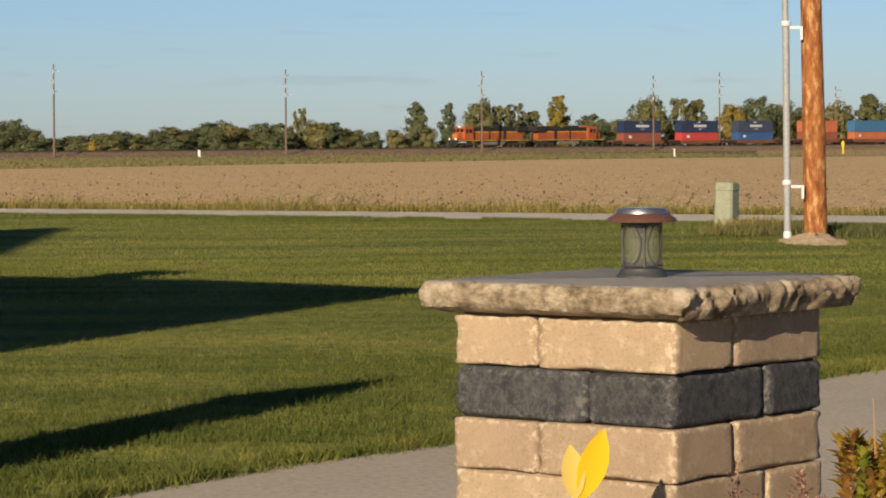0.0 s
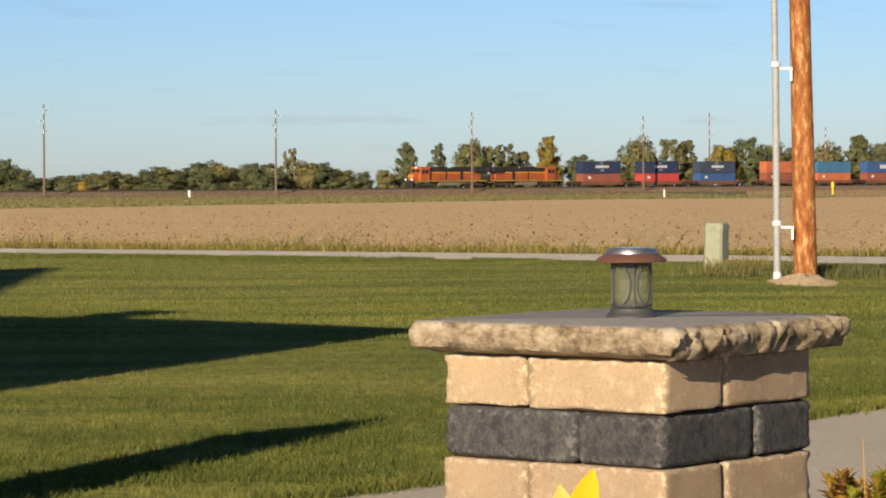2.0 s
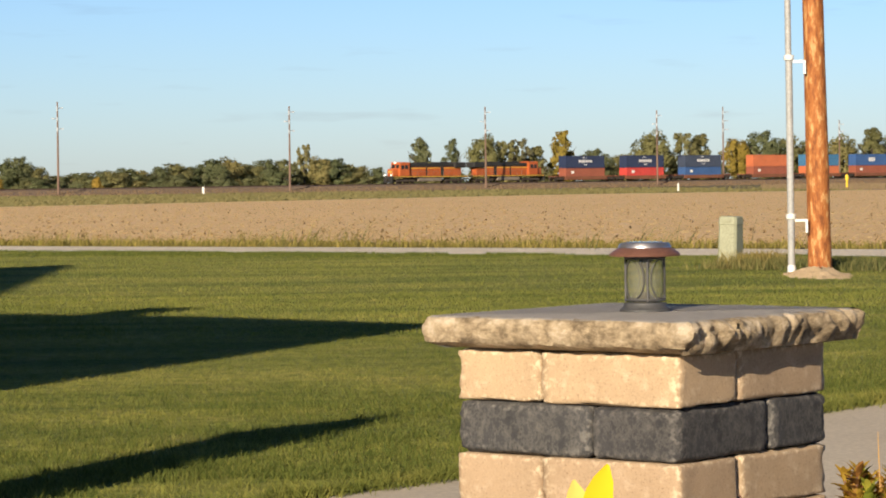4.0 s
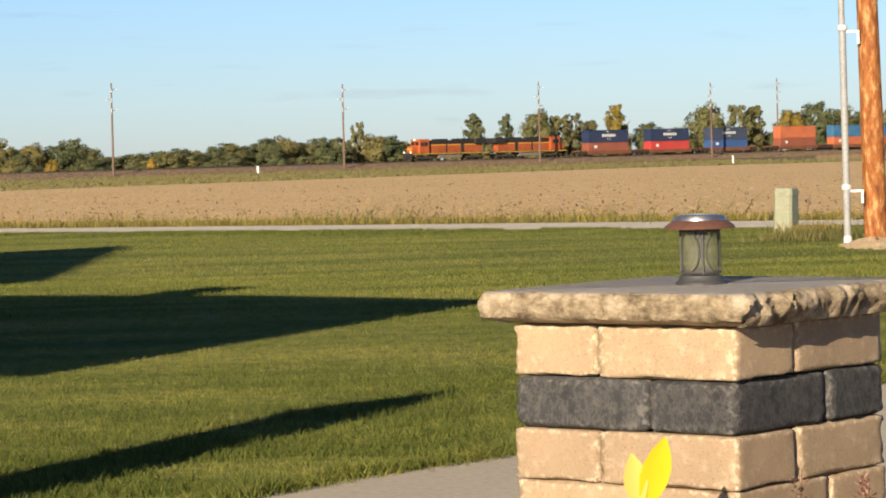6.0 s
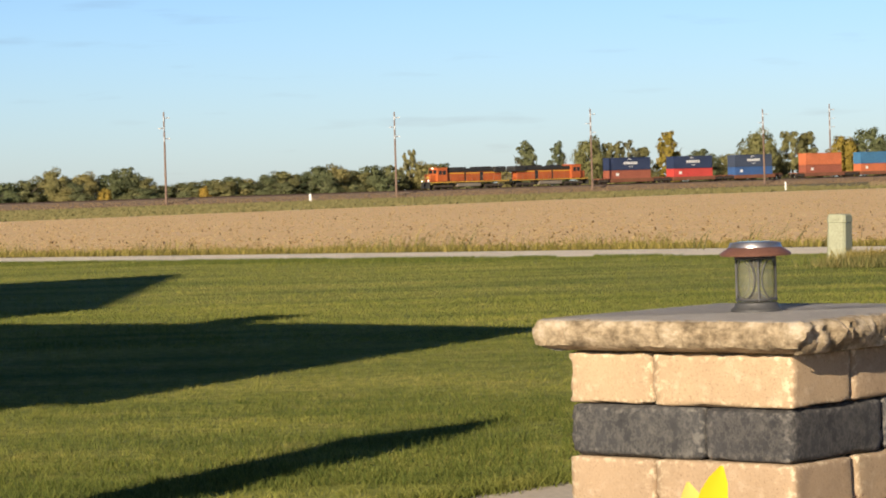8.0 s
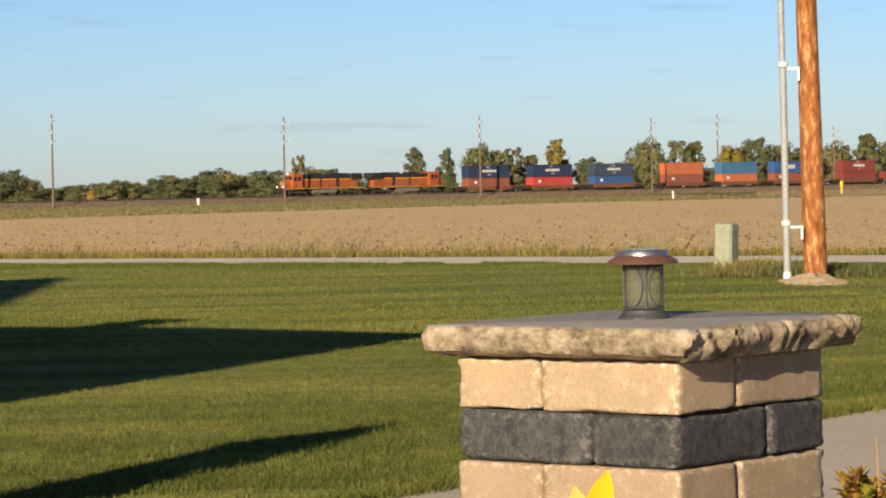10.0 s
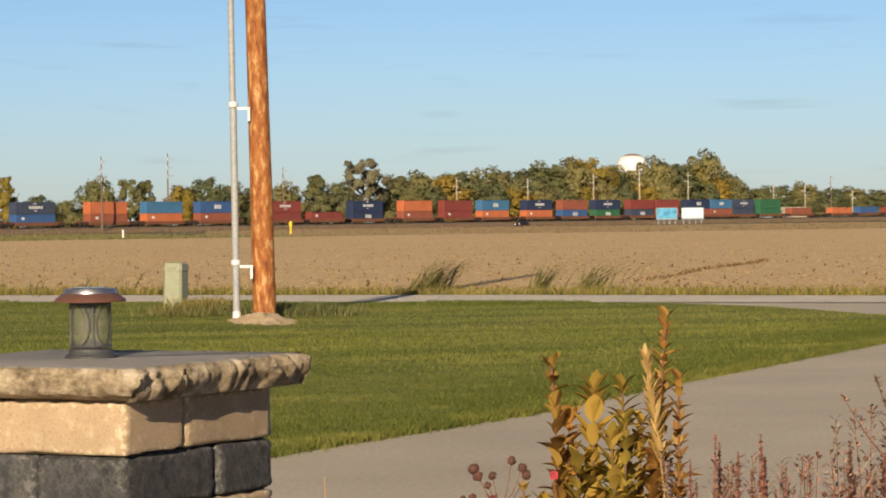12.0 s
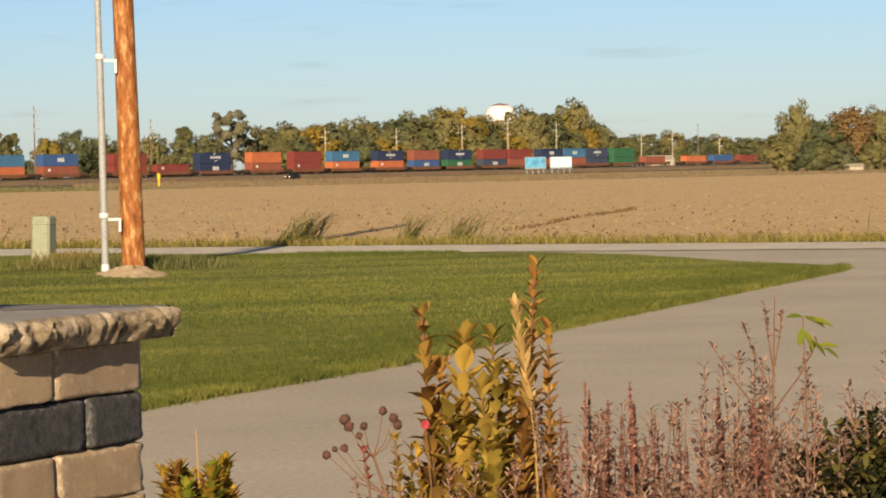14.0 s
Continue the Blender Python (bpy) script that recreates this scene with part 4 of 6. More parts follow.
def line_pole(x, y, base, top, pale, arms):
    p = tagged(empty("power_pole", pose(x, y, base, 0, random.uniform(-0.3, 0.3), 0)), "tall pale wooden power pole beyond the tracks" if pale else "tall weathered brown power pole by the tracks", "power pole", "line of power poles")
    h = top - base
    m = M["far_pole_pale" if pale else "far_pole"]
    part("pole", tube(bmesh.new(), [(0, 0, 0), (0, 0, h)], [0.24, 0.14], 10), m, p)
    for k in range(3):
        z = h * (0.93 - 0.11 * k)
        sx = 1 if arms == 2 else (-1 if k % 2 else 1)
        bm = bmesh.new()
        tube(bm, [(0, 0, z), (sx * (0.9 if arms < 2 else 1.3), 0, z + 0.1)], 0.06, 6)
        part("arm", bm, m, p)
        bm = bmesh.new()
        tube(bm, [(sx * 0.75, 0, z), (sx * 1.1, 0, z + 0.05)], 0.10, 8)
        part("insulator", bm, M["insulator"], p)
        part("insulator", tube(bmesh.new(), [(-0.0, -0.25, z - 0.5), (0.0, -0.25, z + 0.3)], 0.10, 8), M["insulator"], p)
    return p


for az, el, dy, pale, arms in ((-0.1364, 0.02976, -9, 0, 1), (-0.0552, 0.02713, -9, 0, 1), (0.0135, 0.02597, -9, 0, 1), (0.0736, 0.02393, -9, 0, 1), (0.0967, 0.02487, 14, 0, 2), (0.1374, 0.01963, 12, 0, 2),
                               (0.1998, 0.01529, 10, 1, 1), (0.2259, 0.01498, 10, 1, 1), (0.2502, 0.01631, 10, 1, 1), (0.2673, 0.01773, 10, 1, 1), (0.2855, 0.0165, 10, 1, 1), (0.3179, 0.01173, 10, 1, 1),
                               (0.3299, 0.01161, 10, 1, 1), (0.3398, 0.01463, 10, 0, 1), (0.3480, 0.0095, 10, 1, 1)):
    s = (az * 612 + 16) / (TRD.x - az * TRD.y)
    y = 612 + TRD.y * s + dy
    line_pole(az * y, y, -0.55, 1.3 + el * y, pale, arms)


# ---- billboards, markers, tower, far buildings ----
M["bill_blue"] = worn("blue picture print", (0.01, 0.13, 0.33), (0.12, 0.50, 0.72), 0.5, 0.6, 0, 3, 0)
M["bill_white"] = worn("white picture print", (0.72, 0.74, 0.74), (0.80, 0.80, 0.79), 0.3, 0.6, 0, 3, 0)
M["bill_frame"] = worn("blue-grey steel frame", (0.20, 0.28, 0.33), (0.28, 0.36, 0.41), 1, 0.6, 0, 3, 0)
M["tower"] = worn("white tank paint", (0.78, 0.77, 0.76), (0.84, 0.83, 0.82), 0.1, 0.5, 0, 6, 0)
M["tower_red"] = worn("rusty red tank top", (0.30, 0.12, 0.10), (0.42, 0.22, 0.18), 0.2, 0.7, 0, 6, 0)
M["yellow"] = worn("yellow plastic", (0.75, 0.50, 0.02), (0.82, 0.58, 0.04), 3, 0.5, 0, 6, 0)
M["roof_tan"] = worn("tan shed metal", (0.42, 0.36, 0.27), (0.50, 0.44, 0.33), 0.3, 0.6, 0, 6, 0)
M["white_wall"] = worn("white shed paint", (0.70, 0.70, 0.68), (0.78, 0.78, 0.76), 0.3, 0.6, 0, 6, 0)


def billboard(az0, az1, y, material, label):
    x0, x1 = az0 * y, az1 * y
    p = tagged(empty("billboard", pose((x0 + x1) / 2, y, -0.45, 0, 0, -8)), label, "billboard", "roadside billboards")
    w = (x1 - x0) / 2
    bm = bmesh.new()
    box(bm, -w, w, -0.12, 0.12, 1.3, 4.45, 0.02)
    part("frame", bm, M["bill_frame"], p)
    bm = bmesh.new()
    box(bm, -w + 0.22, w - 0.22, -0.14, -0.121, 1.65, 4.25)
    part("poster", bm, material, p)
    for q in (-0.8, -0.27, 0.27, 0.8):
        bm = bmesh.new()
        box(bm, q * w - 0.12, q * w + 0.12, 0.13, 0.4, 0, 3.8)
        part("post", bm, M["bill_frame"], p)
    bm = bmesh.new()
    box(bm, -w, w, -0.7, -0.13, 1.2, 1.29)
    part("catwalk", bm, M["bill_frame"], p)


billboard(0.2736, 0.2813, 740, M["bill_blue"], "roadside billboard with a blue picture by the tracks")
billboard(0.2830, 0.2912, 742, M["bill_white"], "roadside billboard with a white and blue picture")


def post_marker(name, az, y, z0, h, r, material, label, dome):
    p = tagged(empty(name, pose(az * y, y, z0)), label, "marker post")
    if dome:
        part("post", tube(bmesh.new(), [(0, 0, 0), (0, 0, h * 0.6)], r * 0.6, 10), material, p)
        smooth(part("dome", lathe(bmesh.new(), [(r, h * 0.55), (r * 1.1, h * 0.8), (r * 0.9, h * 0.93), (r * 0.3, h)], 14), material, p))
    else:
        bm = bmesh.new()
        box(bm, -r, r, -r * 0.4, r * 0.4, 0, h, r * 0.15)
        part("post", bm, material, p)
        bm = bmesh.new()
        box(bm, -r * 0.8, r * 0.8, -r * 0.5, -r * 0.41, h * 0.6, h * 0.95)
        part("plate", bm, M["mark"], p)


post_marker("pipeline_marker", 0.1399, 405, -0.3, 1.85, 0.24, M["yellow"], "yellow pipeline marker post in the verge", True)
post_marker("marker_post", 0.0808, 322, -0.2, 0.95, 0.09, M["mark"], "small white marker post at the field edge", False)
post_marker("marker_post", -0.0856, 540, -0.45, 1.35, 0.22, M["mark"], "small white marker post by the tracks", False)


def water_tower():
    y = 1250
    p = tagged(empty("water_tower", pose(0.2648 * y, y, -0.5)), "white water tower tank with a rusty red top behind the woods", "water tower")
    top = 1.8 + 0.0233 * y
    r = 0.0058 * y
    smooth(part("tank", lathe(bmesh.new(), [(r * 0.35, top - 11.5), (r * 0.85, top - 9), (r, top - 6.2), (r * 0.98, top - 4.2), (r * 0.86, top - 2.2), (r * 0.6, top - 0.9)], 32), M["tower"], p))
    smooth(part("tank_top", lathe(bmesh.new(), [(r * 0.62, top - 0.95), (r * 0.3, top - 0.2), (0.3, top)], 32), M["tower_red"], p))
    part("column", tube(bmesh.new(), [(0, 0, 0), (0, 0, top - 11)], 1.6, 16), M["tower"], p)


water_tower()


def shed(x, y, w, d, h, wall, roof, label):
    p = tagged(empty("shed", pose(x, y, -0.5)), label, "building")
    bm = bmesh.new()
    box(bm, -w / 2, w / 2, -d / 2, d / 2, 0, h)
    part("wall", bm, wall, p)
    bm = bmesh.new()
    a = [bm.verts.new(c) for c in ((-w / 2 - 0.3, -d / 2 - 0.3, h), (w / 2 + 0.3, -d / 2 - 0.3, h), (w / 2 + 0.3, d / 2 + 0.3, h), (-w / 2 - 0.3, d / 2 + 0.3, h), (-w / 2 - 0.3, 0, h + d * 0.22), (w / 2 + 0.3, 0, h + d * 0.22))]
    for f in ((0, 1, 5, 4), (2, 3, 4, 5), (0, 4, 3), (1, 2, 5), (0, 3, 2, 1)):
        bm.faces.new([a[i] for i in f])
    part("roof", bm, roof, p)


shed(0.3248 * 1000, 1000, 9, 7, 3.6, M["roof_tan"], M["roof_tan"], "low tan shed beyond the tracks")
shed(0.4225 * 465, 465, 1.2, 1.3, 1.5, M["white_wall"], M["white_wall"], "small white shed among the trees")
shed(0.4262 * 465, 465, 1.0, 1.2, 1.9, M["white_wall"], M["white_wall"], "small white shed among the trees")
shed(0.4010 * 470, 470, 2.6, 2, 0.8, M["roof_tan"], M["roof_tan"], "low brown shed roof under the trees")


# ---- trees ----
def crown_arrays(rnd, lobes, n, size, core):
    """Many small leaf sprays round lobes (centre, radii), which have a rough inner mass of twigs and leaves."""
    vs, fs = [], []
    wts = [lb_[1][0] * lb_[1][2] for lb_ in lobes]
    if core:
        ball = bmesh.new()
        bmesh.ops.create_icosphere(ball, subdivisions=2, radius=1.0)
        for c, r in lobes[::2]:
            j = len(vs)
            off = Vector((rnd.uniform(0, 50), 0, 0))
            for v in ball.verts:
                k = core * (1 + 0.5 * noise.noise(v.co * 2.6 + off))
                vs.append((c[0] * 0.72 + v.co.x * r[0] * k, c[1] * 0.72 + v.co.y * r[1] * k, 0.48 + (c[2] - 0.48) * 0.86 + v.co.z * r[2] * k))
            fs += [tuple(j + v.index for v in f.verts) for f in ball.faces]
        ball.free()
    soft = len(fs)
    for i in range(n):
        c, r = rnd.choices(lobes, wts)[0]
        d = Vector((rnd.gauss(0, 1), rnd.gauss(0, 1), rnd.gauss(0, 1))).normalized()
        k = rnd.uniform(0.5, 1.0) + abs(rnd.gauss(0, 0.16))
        if d.z < -0.3 and rnd.random() < 0.4:
            d.z = -d.z
        p = Vector((c[0] + d.x * r[0] * k, c[1] + d.y * r[1] * k, c[2] + d.z * r[2] * k))
        out = Vector((p.x, p.y, (p.z - 0.4) * 0.9)).normalized() * 0.9 + d * 0.5 + Vector((rnd.gauss(0, 0.4), rnd.gauss(0, 0.4), rnd.gauss(0, 0.4)))
        a = out.cross(Vector((rnd.gauss(0, 1), rnd.gauss(0, 1), rnd.gauss(0, 1)))).normalized()
        b = out.cross(a).normalized()
        s = size * rnd.uniform(0.5, 1.25)
        t = s * rnd.uniform(0.6, 1.0)
        j = len(vs)
        vs += [tuple(p + a * s), tuple(p - a * s * 0.6 + b * t), tuple(p - a * s * 0.6 - b * t)]
        fs.append((j, j + 1, j + 2))
    return vs, fs, soft


def tree_model(seed, kind, leaf):
    """A tree of height 1 and width 1 with a trunk, limbs and a crown of leaf sprays."""
    rnd = random.Random(seed)
    p = tagged(empty("tree"), {"leaf_green": "dark green broad-leaved tree", "leaf_olive": "olive green early autumn tree", "leaf_yellow": "yellowing autumn tree", "leaf_rust": "rust-tinged autumn tree", "leaf_grey": "thin greyish tree"}[leaf] + " behind the tracks", "tree", "tree line")
    bm = bmesh.new()
    tube(bm, [(0, 0, -0.03), (0.01, 0, 0.3), (0.0, 0.01, 0.62)], [0.035, 0.026, 0.012], 7)
    for k in range(6):
        a = rnd.uniform(0, 6.28)
        z = rnd.uniform(0.2, 0.5)
        tube(bm, [(0, 0, z), (0.2 * math.cos(a), 0.2 * math.sin(a), z + 0.14), (0.33 * math.cos(a), 0.33 * math.sin(a), z + 0.3)], [0.016, 0.010, 0.004], 5)
    part("trunk", bm, M["bark"], p)
    lobes = []
    count, zlo, zhi, spread, rlo, rhi, n = {"round": (30, 0.16, 0.90, 0.40, 0.08, 0.150, 800), "tall": (30, 0.12, 0.96, 0.30, 0.05, 0.105, 700),
                                            "bush": (26, 0.05, 0.84, 0.42, 0.09, 0.17, 800), "sparse": (44, 0.28, 0.95, 0.44, 0.045, 0.085, 900)}[kind]
    turn = rnd.uniform(0, 6.28)
    for k in range(count):
        z = zlo + (zhi - zlo) * (k + rnd.random()) / count
        u = (z - zlo) / (zhi - zlo)
        env = math.sqrt(max(0.06, 1 - ((u - 0.45) / 0.6) ** 2)) if kind in ("round", "sparse") else (math.sin(math.pi * (0.30 + 0.62 * u)) if kind == "tall" else math.sqrt(max(0, 1 - u * u * 0.85)))
        turn += 2.4 + rnd.uniform(-0.5, 0.5)
        q = spread * env * rnd.uniform(0.35, 1.0)
        rr = rnd.uniform(rlo, rhi) * (0.75 + 0.35 * env)
        lobes.append(((q * math.cos(turn), q * math.sin(turn), z), (rr, rr, rr * rnd.uniform(0.65, 0.95))))
    vs, fs, soft = crown_arrays(rnd, lobes, int(n * 6.0), 0.026, 0.0 if kind == "sparse" else 0.85)
    crown = from_arrays("crown", vs, fs, M[leaf], p)
    crown.data.polygons.foreach_set("use_smooth", [i < soft for i in range(len(fs))])
    return p


MODELS = {}
for i, (kind, leaf) in enumerate((("bush", "leaf_green"), ("bush", "leaf_olive"), ("round", "leaf_green"), ("round", "leaf_olive"), ("round", "leaf_yellow"), ("round", "leaf_rust"), ("tall", "leaf_green"), ("tall", "leaf_olive"), ("tall", "leaf_yellow"), ("sparse", "leaf_grey"), ("sparse", "leaf_olive"), ("bush", "leaf_yellow"))):
    MODELS[(kind, leaf)] = [tree_model(31 + i, kind, leaf)]
USED = set()
tree_rnd = random.Random(77)


def plant_tree(kind, leaf, x, y, h, w):
    m = Matrix.LocRotScale((x, y, -0.5), Euler((0, 0, tree_rnd.uniform(0, 6.28))), None) @ Matrix.Diagonal((w, w, h * 1.09 + 0.5, 1))
    src = MODELS[(kind, leaf)][0]
    if (kind, leaf) not in USED:
        USED.add((kind, leaf))
        src.matrix_basis = m
        return src
    ob = copy_thing(src, Matrix.Identity(4))
    ob.matrix_basis = m
    return ob


WEST = [(-108.4, 560, 5.3), (-104.7, 563, 5.7), (-100.2, 567, 7.1), (-97.9, 569, 5.9), (-94.7, 572, 6.3), (-89.7, 576, 6.2), (-86.8, 578, 7.3), (-84.0, 580, 5.8), (-79.4, 584, 3.8), (-75.7, 587, 4.3), (-71.4, 591, 4.7),
        (-67.1, 595, 5.2), (-64.4, 597, 4.6), (-60.5, 600, 5.4), (-57.2, 603, 6.1), (-53.8, 606, 5.5), (-50.2, 609, 6.6), (-47.4, 611, 6.6), (-44.4, 614, 6.1), (-41.6, 616, 5.7), (-39.2, 618, 6.5), (-35.8, 621, 6.4), (-27.7, 628, 6.7), (-24.7, 630, 6.6), (-20.7, 634, 5.5)]
for i, (x, y, h) in enumerate(WEST):
    leaf = ("leaf_green", "leaf_green", "leaf_olive", "leaf_green", "leaf_olive")[i % 5]
    plant_tree("bush" if h < 6.2 else "round", leaf, x, y, h, tree_rnd.uniform(8.0, 10.5))
for k in range(34):                           # thicket that closes the western tree line
    x = -122 + k * 3.1 + tree_rnd.uniform(-1, 1)
    y = 612 + (x + 16) * TRD.y / TRD.x + tree_rnd.uniform(20, 34)
    plant_tree("bush", ("leaf_green", "leaf_green", "leaf_olive")[k % 3], x, y, tree_rnd.uniform(3.2, 4.6), tree_rnd.uniform(7, 9))
plant_tree("sparse", "leaf_olive", -31.4, 628, 9.2, 5.0)
plant_tree("bush", "leaf_yellow", -70.6, 575, 3.2, 3.0)
plant_tree("bush", "leaf_yellow", -88.5, 560, 3.4, 4.0)
MID = [(-6.0, 646, 10.2, 6.5, "tall", "leaf_green"), (1.0, 652, 10.1, 4.2, "tall", "leaf_green"), (8.2, 658, 11.2, 8.0, "round", "leaf_olive"), (13.5, 662, 9.8, 6.4, "sparse", "leaf_olive"), (16.5, 665, 10.3, 6, "sparse", "leaf_grey"),
       (20.8, 669, 8.6, 6.0, "tall", "leaf_olive"), (27.0, 674, 12.2, 6.6, "tall", "leaf_yellow"), (35.3, 681, 8.4, 8, "round", "leaf_green"), (41.6, 686, 7.6, 7.6, "bush", "leaf_olive"), (50.3, 694, 12.1, 9.5, "round", "leaf_olive")]
MID2 = [(58.4, 700, 11.6, 8, "sparse", "leaf_olive"), (62.4, 704, 11.3, 6.6, "tall", "leaf_olive"), (72.6, 713, 10.7, 8, "round", "leaf_yellow"), (79.6, 719, 12.7, 9.5, "round", "leaf_green"), (85.8, 724, 11.1, 8.6, "round", "leaf_olive"),
        (92.3, 729, 10.2, 9, "round", "leaf_green"), (102.3, 738, 11.1, 10, "round", "leaf_olive"), (110.9, 745, 12.8, 8, "tall", "leaf_olive"), (117.8, 751, 11.7, 9, "round", "leaf_green"), (125.9, 758, 17.0, 13, "sparse", "leaf_grey")]
for row in MID + MID2:
    plant_tree(row[4], row[5], row[0], row[1], row[2], row[3] * (1.75 if row[4] == "tall" else 1.3))
for k in range(26):                           # low growth between the mid trees
    x = -16 + k * 5.6 + tree_rnd.uniform(-1.5, 1.5)
    y = 612 + (x + 16) * TRD.y / TRD.x + 24
    plant_tree("bush", ("leaf_green", "leaf_olive", "leaf_olive")[k % 3], x, y, tree_rnd.uniform(4.2, 6.6), tree_rnd.uniform(6, 8))
EAST = [(136.8, 767, 12.9), (141.8, 771, 14.0), (150.9, 779, 13.4), (157.0, 784, 14.6), (164.5, 791, 14.6), (172.5, 798, 15.3), (180.6, 805, 15.5), (189.0, 812, 16.8), (197.4, 819, 17.7), (204.4, 825, 18.8), (212.7, 832, 16.5),
        (219.8, 838, 15.9), (230.8, 848, 18.7), (239.0, 855, 17.7), (253.5, 870, 21.0), (262.0, 874, 14.4), (247, 866, 17.6)]
for i, (x, y, h) in enumerate(EAST):
    leaf = ("leaf_olive", "leaf_olive", "leaf_yellow", "leaf_green", "leaf_olive", "leaf_olive", "leaf_green")[i % 7]
    x, y, h = x * (y + 8) / y, y + 8, h * (y + 8) / y
    plant_tree("round", leaf, x, y, h, tree_rnd.uniform(17, 22))
    plant_tree("round", ("leaf_olive", "leaf_green", "leaf_yellow")[i % 3], x + 3, y - 5, h * tree_rnd.uniform(0.6, 0.8), tree_rnd.uniform(12, 15))
    plant_tree("bush", ("leaf_olive", "leaf_green")[i % 2], x - 4, y - 8, tree_rnd.uniform(5, 8), tree_rnd.uniform(9, 11))
FAR = [(345, 12.0), (358.6, 13.2), (368.6, 14.0), (379.9, 14.6), (391.2, 12.8), (401.3, 12.7), (411.5, 11.9), (417.3, 10.6), (424, 11.5), (433, 12)]
for i, (x, h) in enumerate(FAR):
    plant_tree("round", ("leaf_green", "leaf_olive")[i % 2], x, 1150, h, 20)
    plant_tree("bush", ("leaf_olive", "leaf_green")[i % 2], x + 5, 1130, h * 0.6, 14)
GROVE = [(179.2, 6.4, 8.2, "bush", "leaf_olive"), (181.4, 11.4, 6.4, "round", "leaf_olive"), (185.9, 8.6, 7.5, "round", "leaf_green"), (191.7, 10.4, 9.5, "round", "leaf_rust"), (196.8, 10.2, 7.5, "round", "leaf_olive"),
         (201.1, 9.5, 7.5, "round", "leaf_olive"), (205.3, 8.7, 7.5, "round", "leaf_green"), (208.4, 11.2, 5.0, "tall", "leaf_green"), (214, 9.5, 8, "round", "leaf_olive"), (221, 10, 8, "round", "leaf_green")]
for i, (x, h, w, kind, leaf) in enumerate(GROVE):
    plant_tree(kind, leaf, x, 480, h, w * 1.25)
    plant_tree("bush", "leaf_olive" if i % 2 else "leaf_green", x + 2, 474, tree_rnd.uniform(3.5, 5.2), 6.5)
for key, (src,) in MODELS.items():
    if key not in USED:
        plant_tree(*key, 300, 900, 12, 9)


# ---- grass, weeds and stubble ----
def inside(poly, x, y):
    c = np.zeros(len(x), bool)
    j = len(poly) - 1
    for i in range(len(poly)):
        xi, yi = poly[i]
        xj, yj = poly[j]
        c ^= ((yi > y) != (yj > y)) & (x < (xj - xi) * (y - yi) / (yj - yi + 1e-12) + xi)
        j = i
    return c


PATCH = np.random.default_rng(9).uniform(0, 1, (128, 128))


def patchy(x, y):
    """Smooth random values from 0 to 1 over the ground."""
    i, j = np.floor(x).astype(int), np.floor(y).astype(int)
    u, v = x - i, y - j
    u, v = u * u * (3 - 2 * u), v * v * (3 - 2 * v)
    i, j = i % 127, j % 127
    return (PATCH[i, j] * (1 - u) + PATCH[i + 1, j] * u) * (1 - v) + (PATCH[i, j + 1] * (1 - u) + PATCH[i + 1, j + 1] * u) * v


def blades(name, x, y, z0, hmin, hmax, wide, lean, material, label, rng, row=None, bend=None, tuft=0.0):
    """One blade, a bent triangle pair, at each place; tuft: the width of taller and shorter patches."""
    n = len(x)
    h = rng.uniform(hmin, hmax, n)
    if tuft:
        h *= 0.45 + 1.1 * patchy(x / tuft, y / tuft) * (0.6 + 0.8 * patchy(x / tuft / 5 + 31, y / tuft / 5))
    a = rng.uniform(0, 2 * np.pi, n) if row is None else rng.normal(row, 0.55, n)
    b = rng.uniform(0, 2 * np.pi, n) if bend is None else rng.normal(bend, 0.7, n)
    w = wide * rng.uniform(0.6, 1.3, n) / 2
    ln_ = lean * rng.uniform(0.2, 1.0, n) * h
    kk = np.clip((y - 120) / 400, 0, 1)
    base = np.stack([x, y, z0 - 0.45 * kk * kk * (3 - 2 * kk)], 1)
    side = np.stack([np.cos(a) * w, np.sin(a) * w, np.zeros(n)], 1)
    mid = base + np.stack([np.cos(b) * ln_ * 0.35, np.sin(b) * ln_ * 0.35, h * 0.6], 1)
    tip = base + np.stack([np.cos(b) * ln_, np.sin(b) * ln_, h], 1)
    v = np.stack([base - side, base + side, mid + side * 0.7, mid - side * 0.7, tip], 1).reshape(-1, 3)
    k = np.arange(n) * 5
    me = bpy.data.meshes.new(name)
    quads = np.stack([k, k + 1, k + 2, k + 3], 1)
    tris = np.stack([k + 3, k + 2, k + 4], 1)
    me.vertices.add(len(v))
    me.vertices.foreach_set("co", v.ravel())
    me.loops.add(n * 7)
    me.loops.foreach_set("vertex_index", np.concatenate([quads, tris], 1).ravel())
    me.polygons.add(n * 2)
    me.polygons.foreach_set("loop_start", np.stack([np.arange(n) * 7, np.arange(n) * 7 + 4], 1).ravel())
    me.update(calc_edges=True)
    me.materials.append(material)
    return tagged(new(name, me), label, name.replace("_", " "), kind="stuff")


RNG = np.random.default_rng(5)


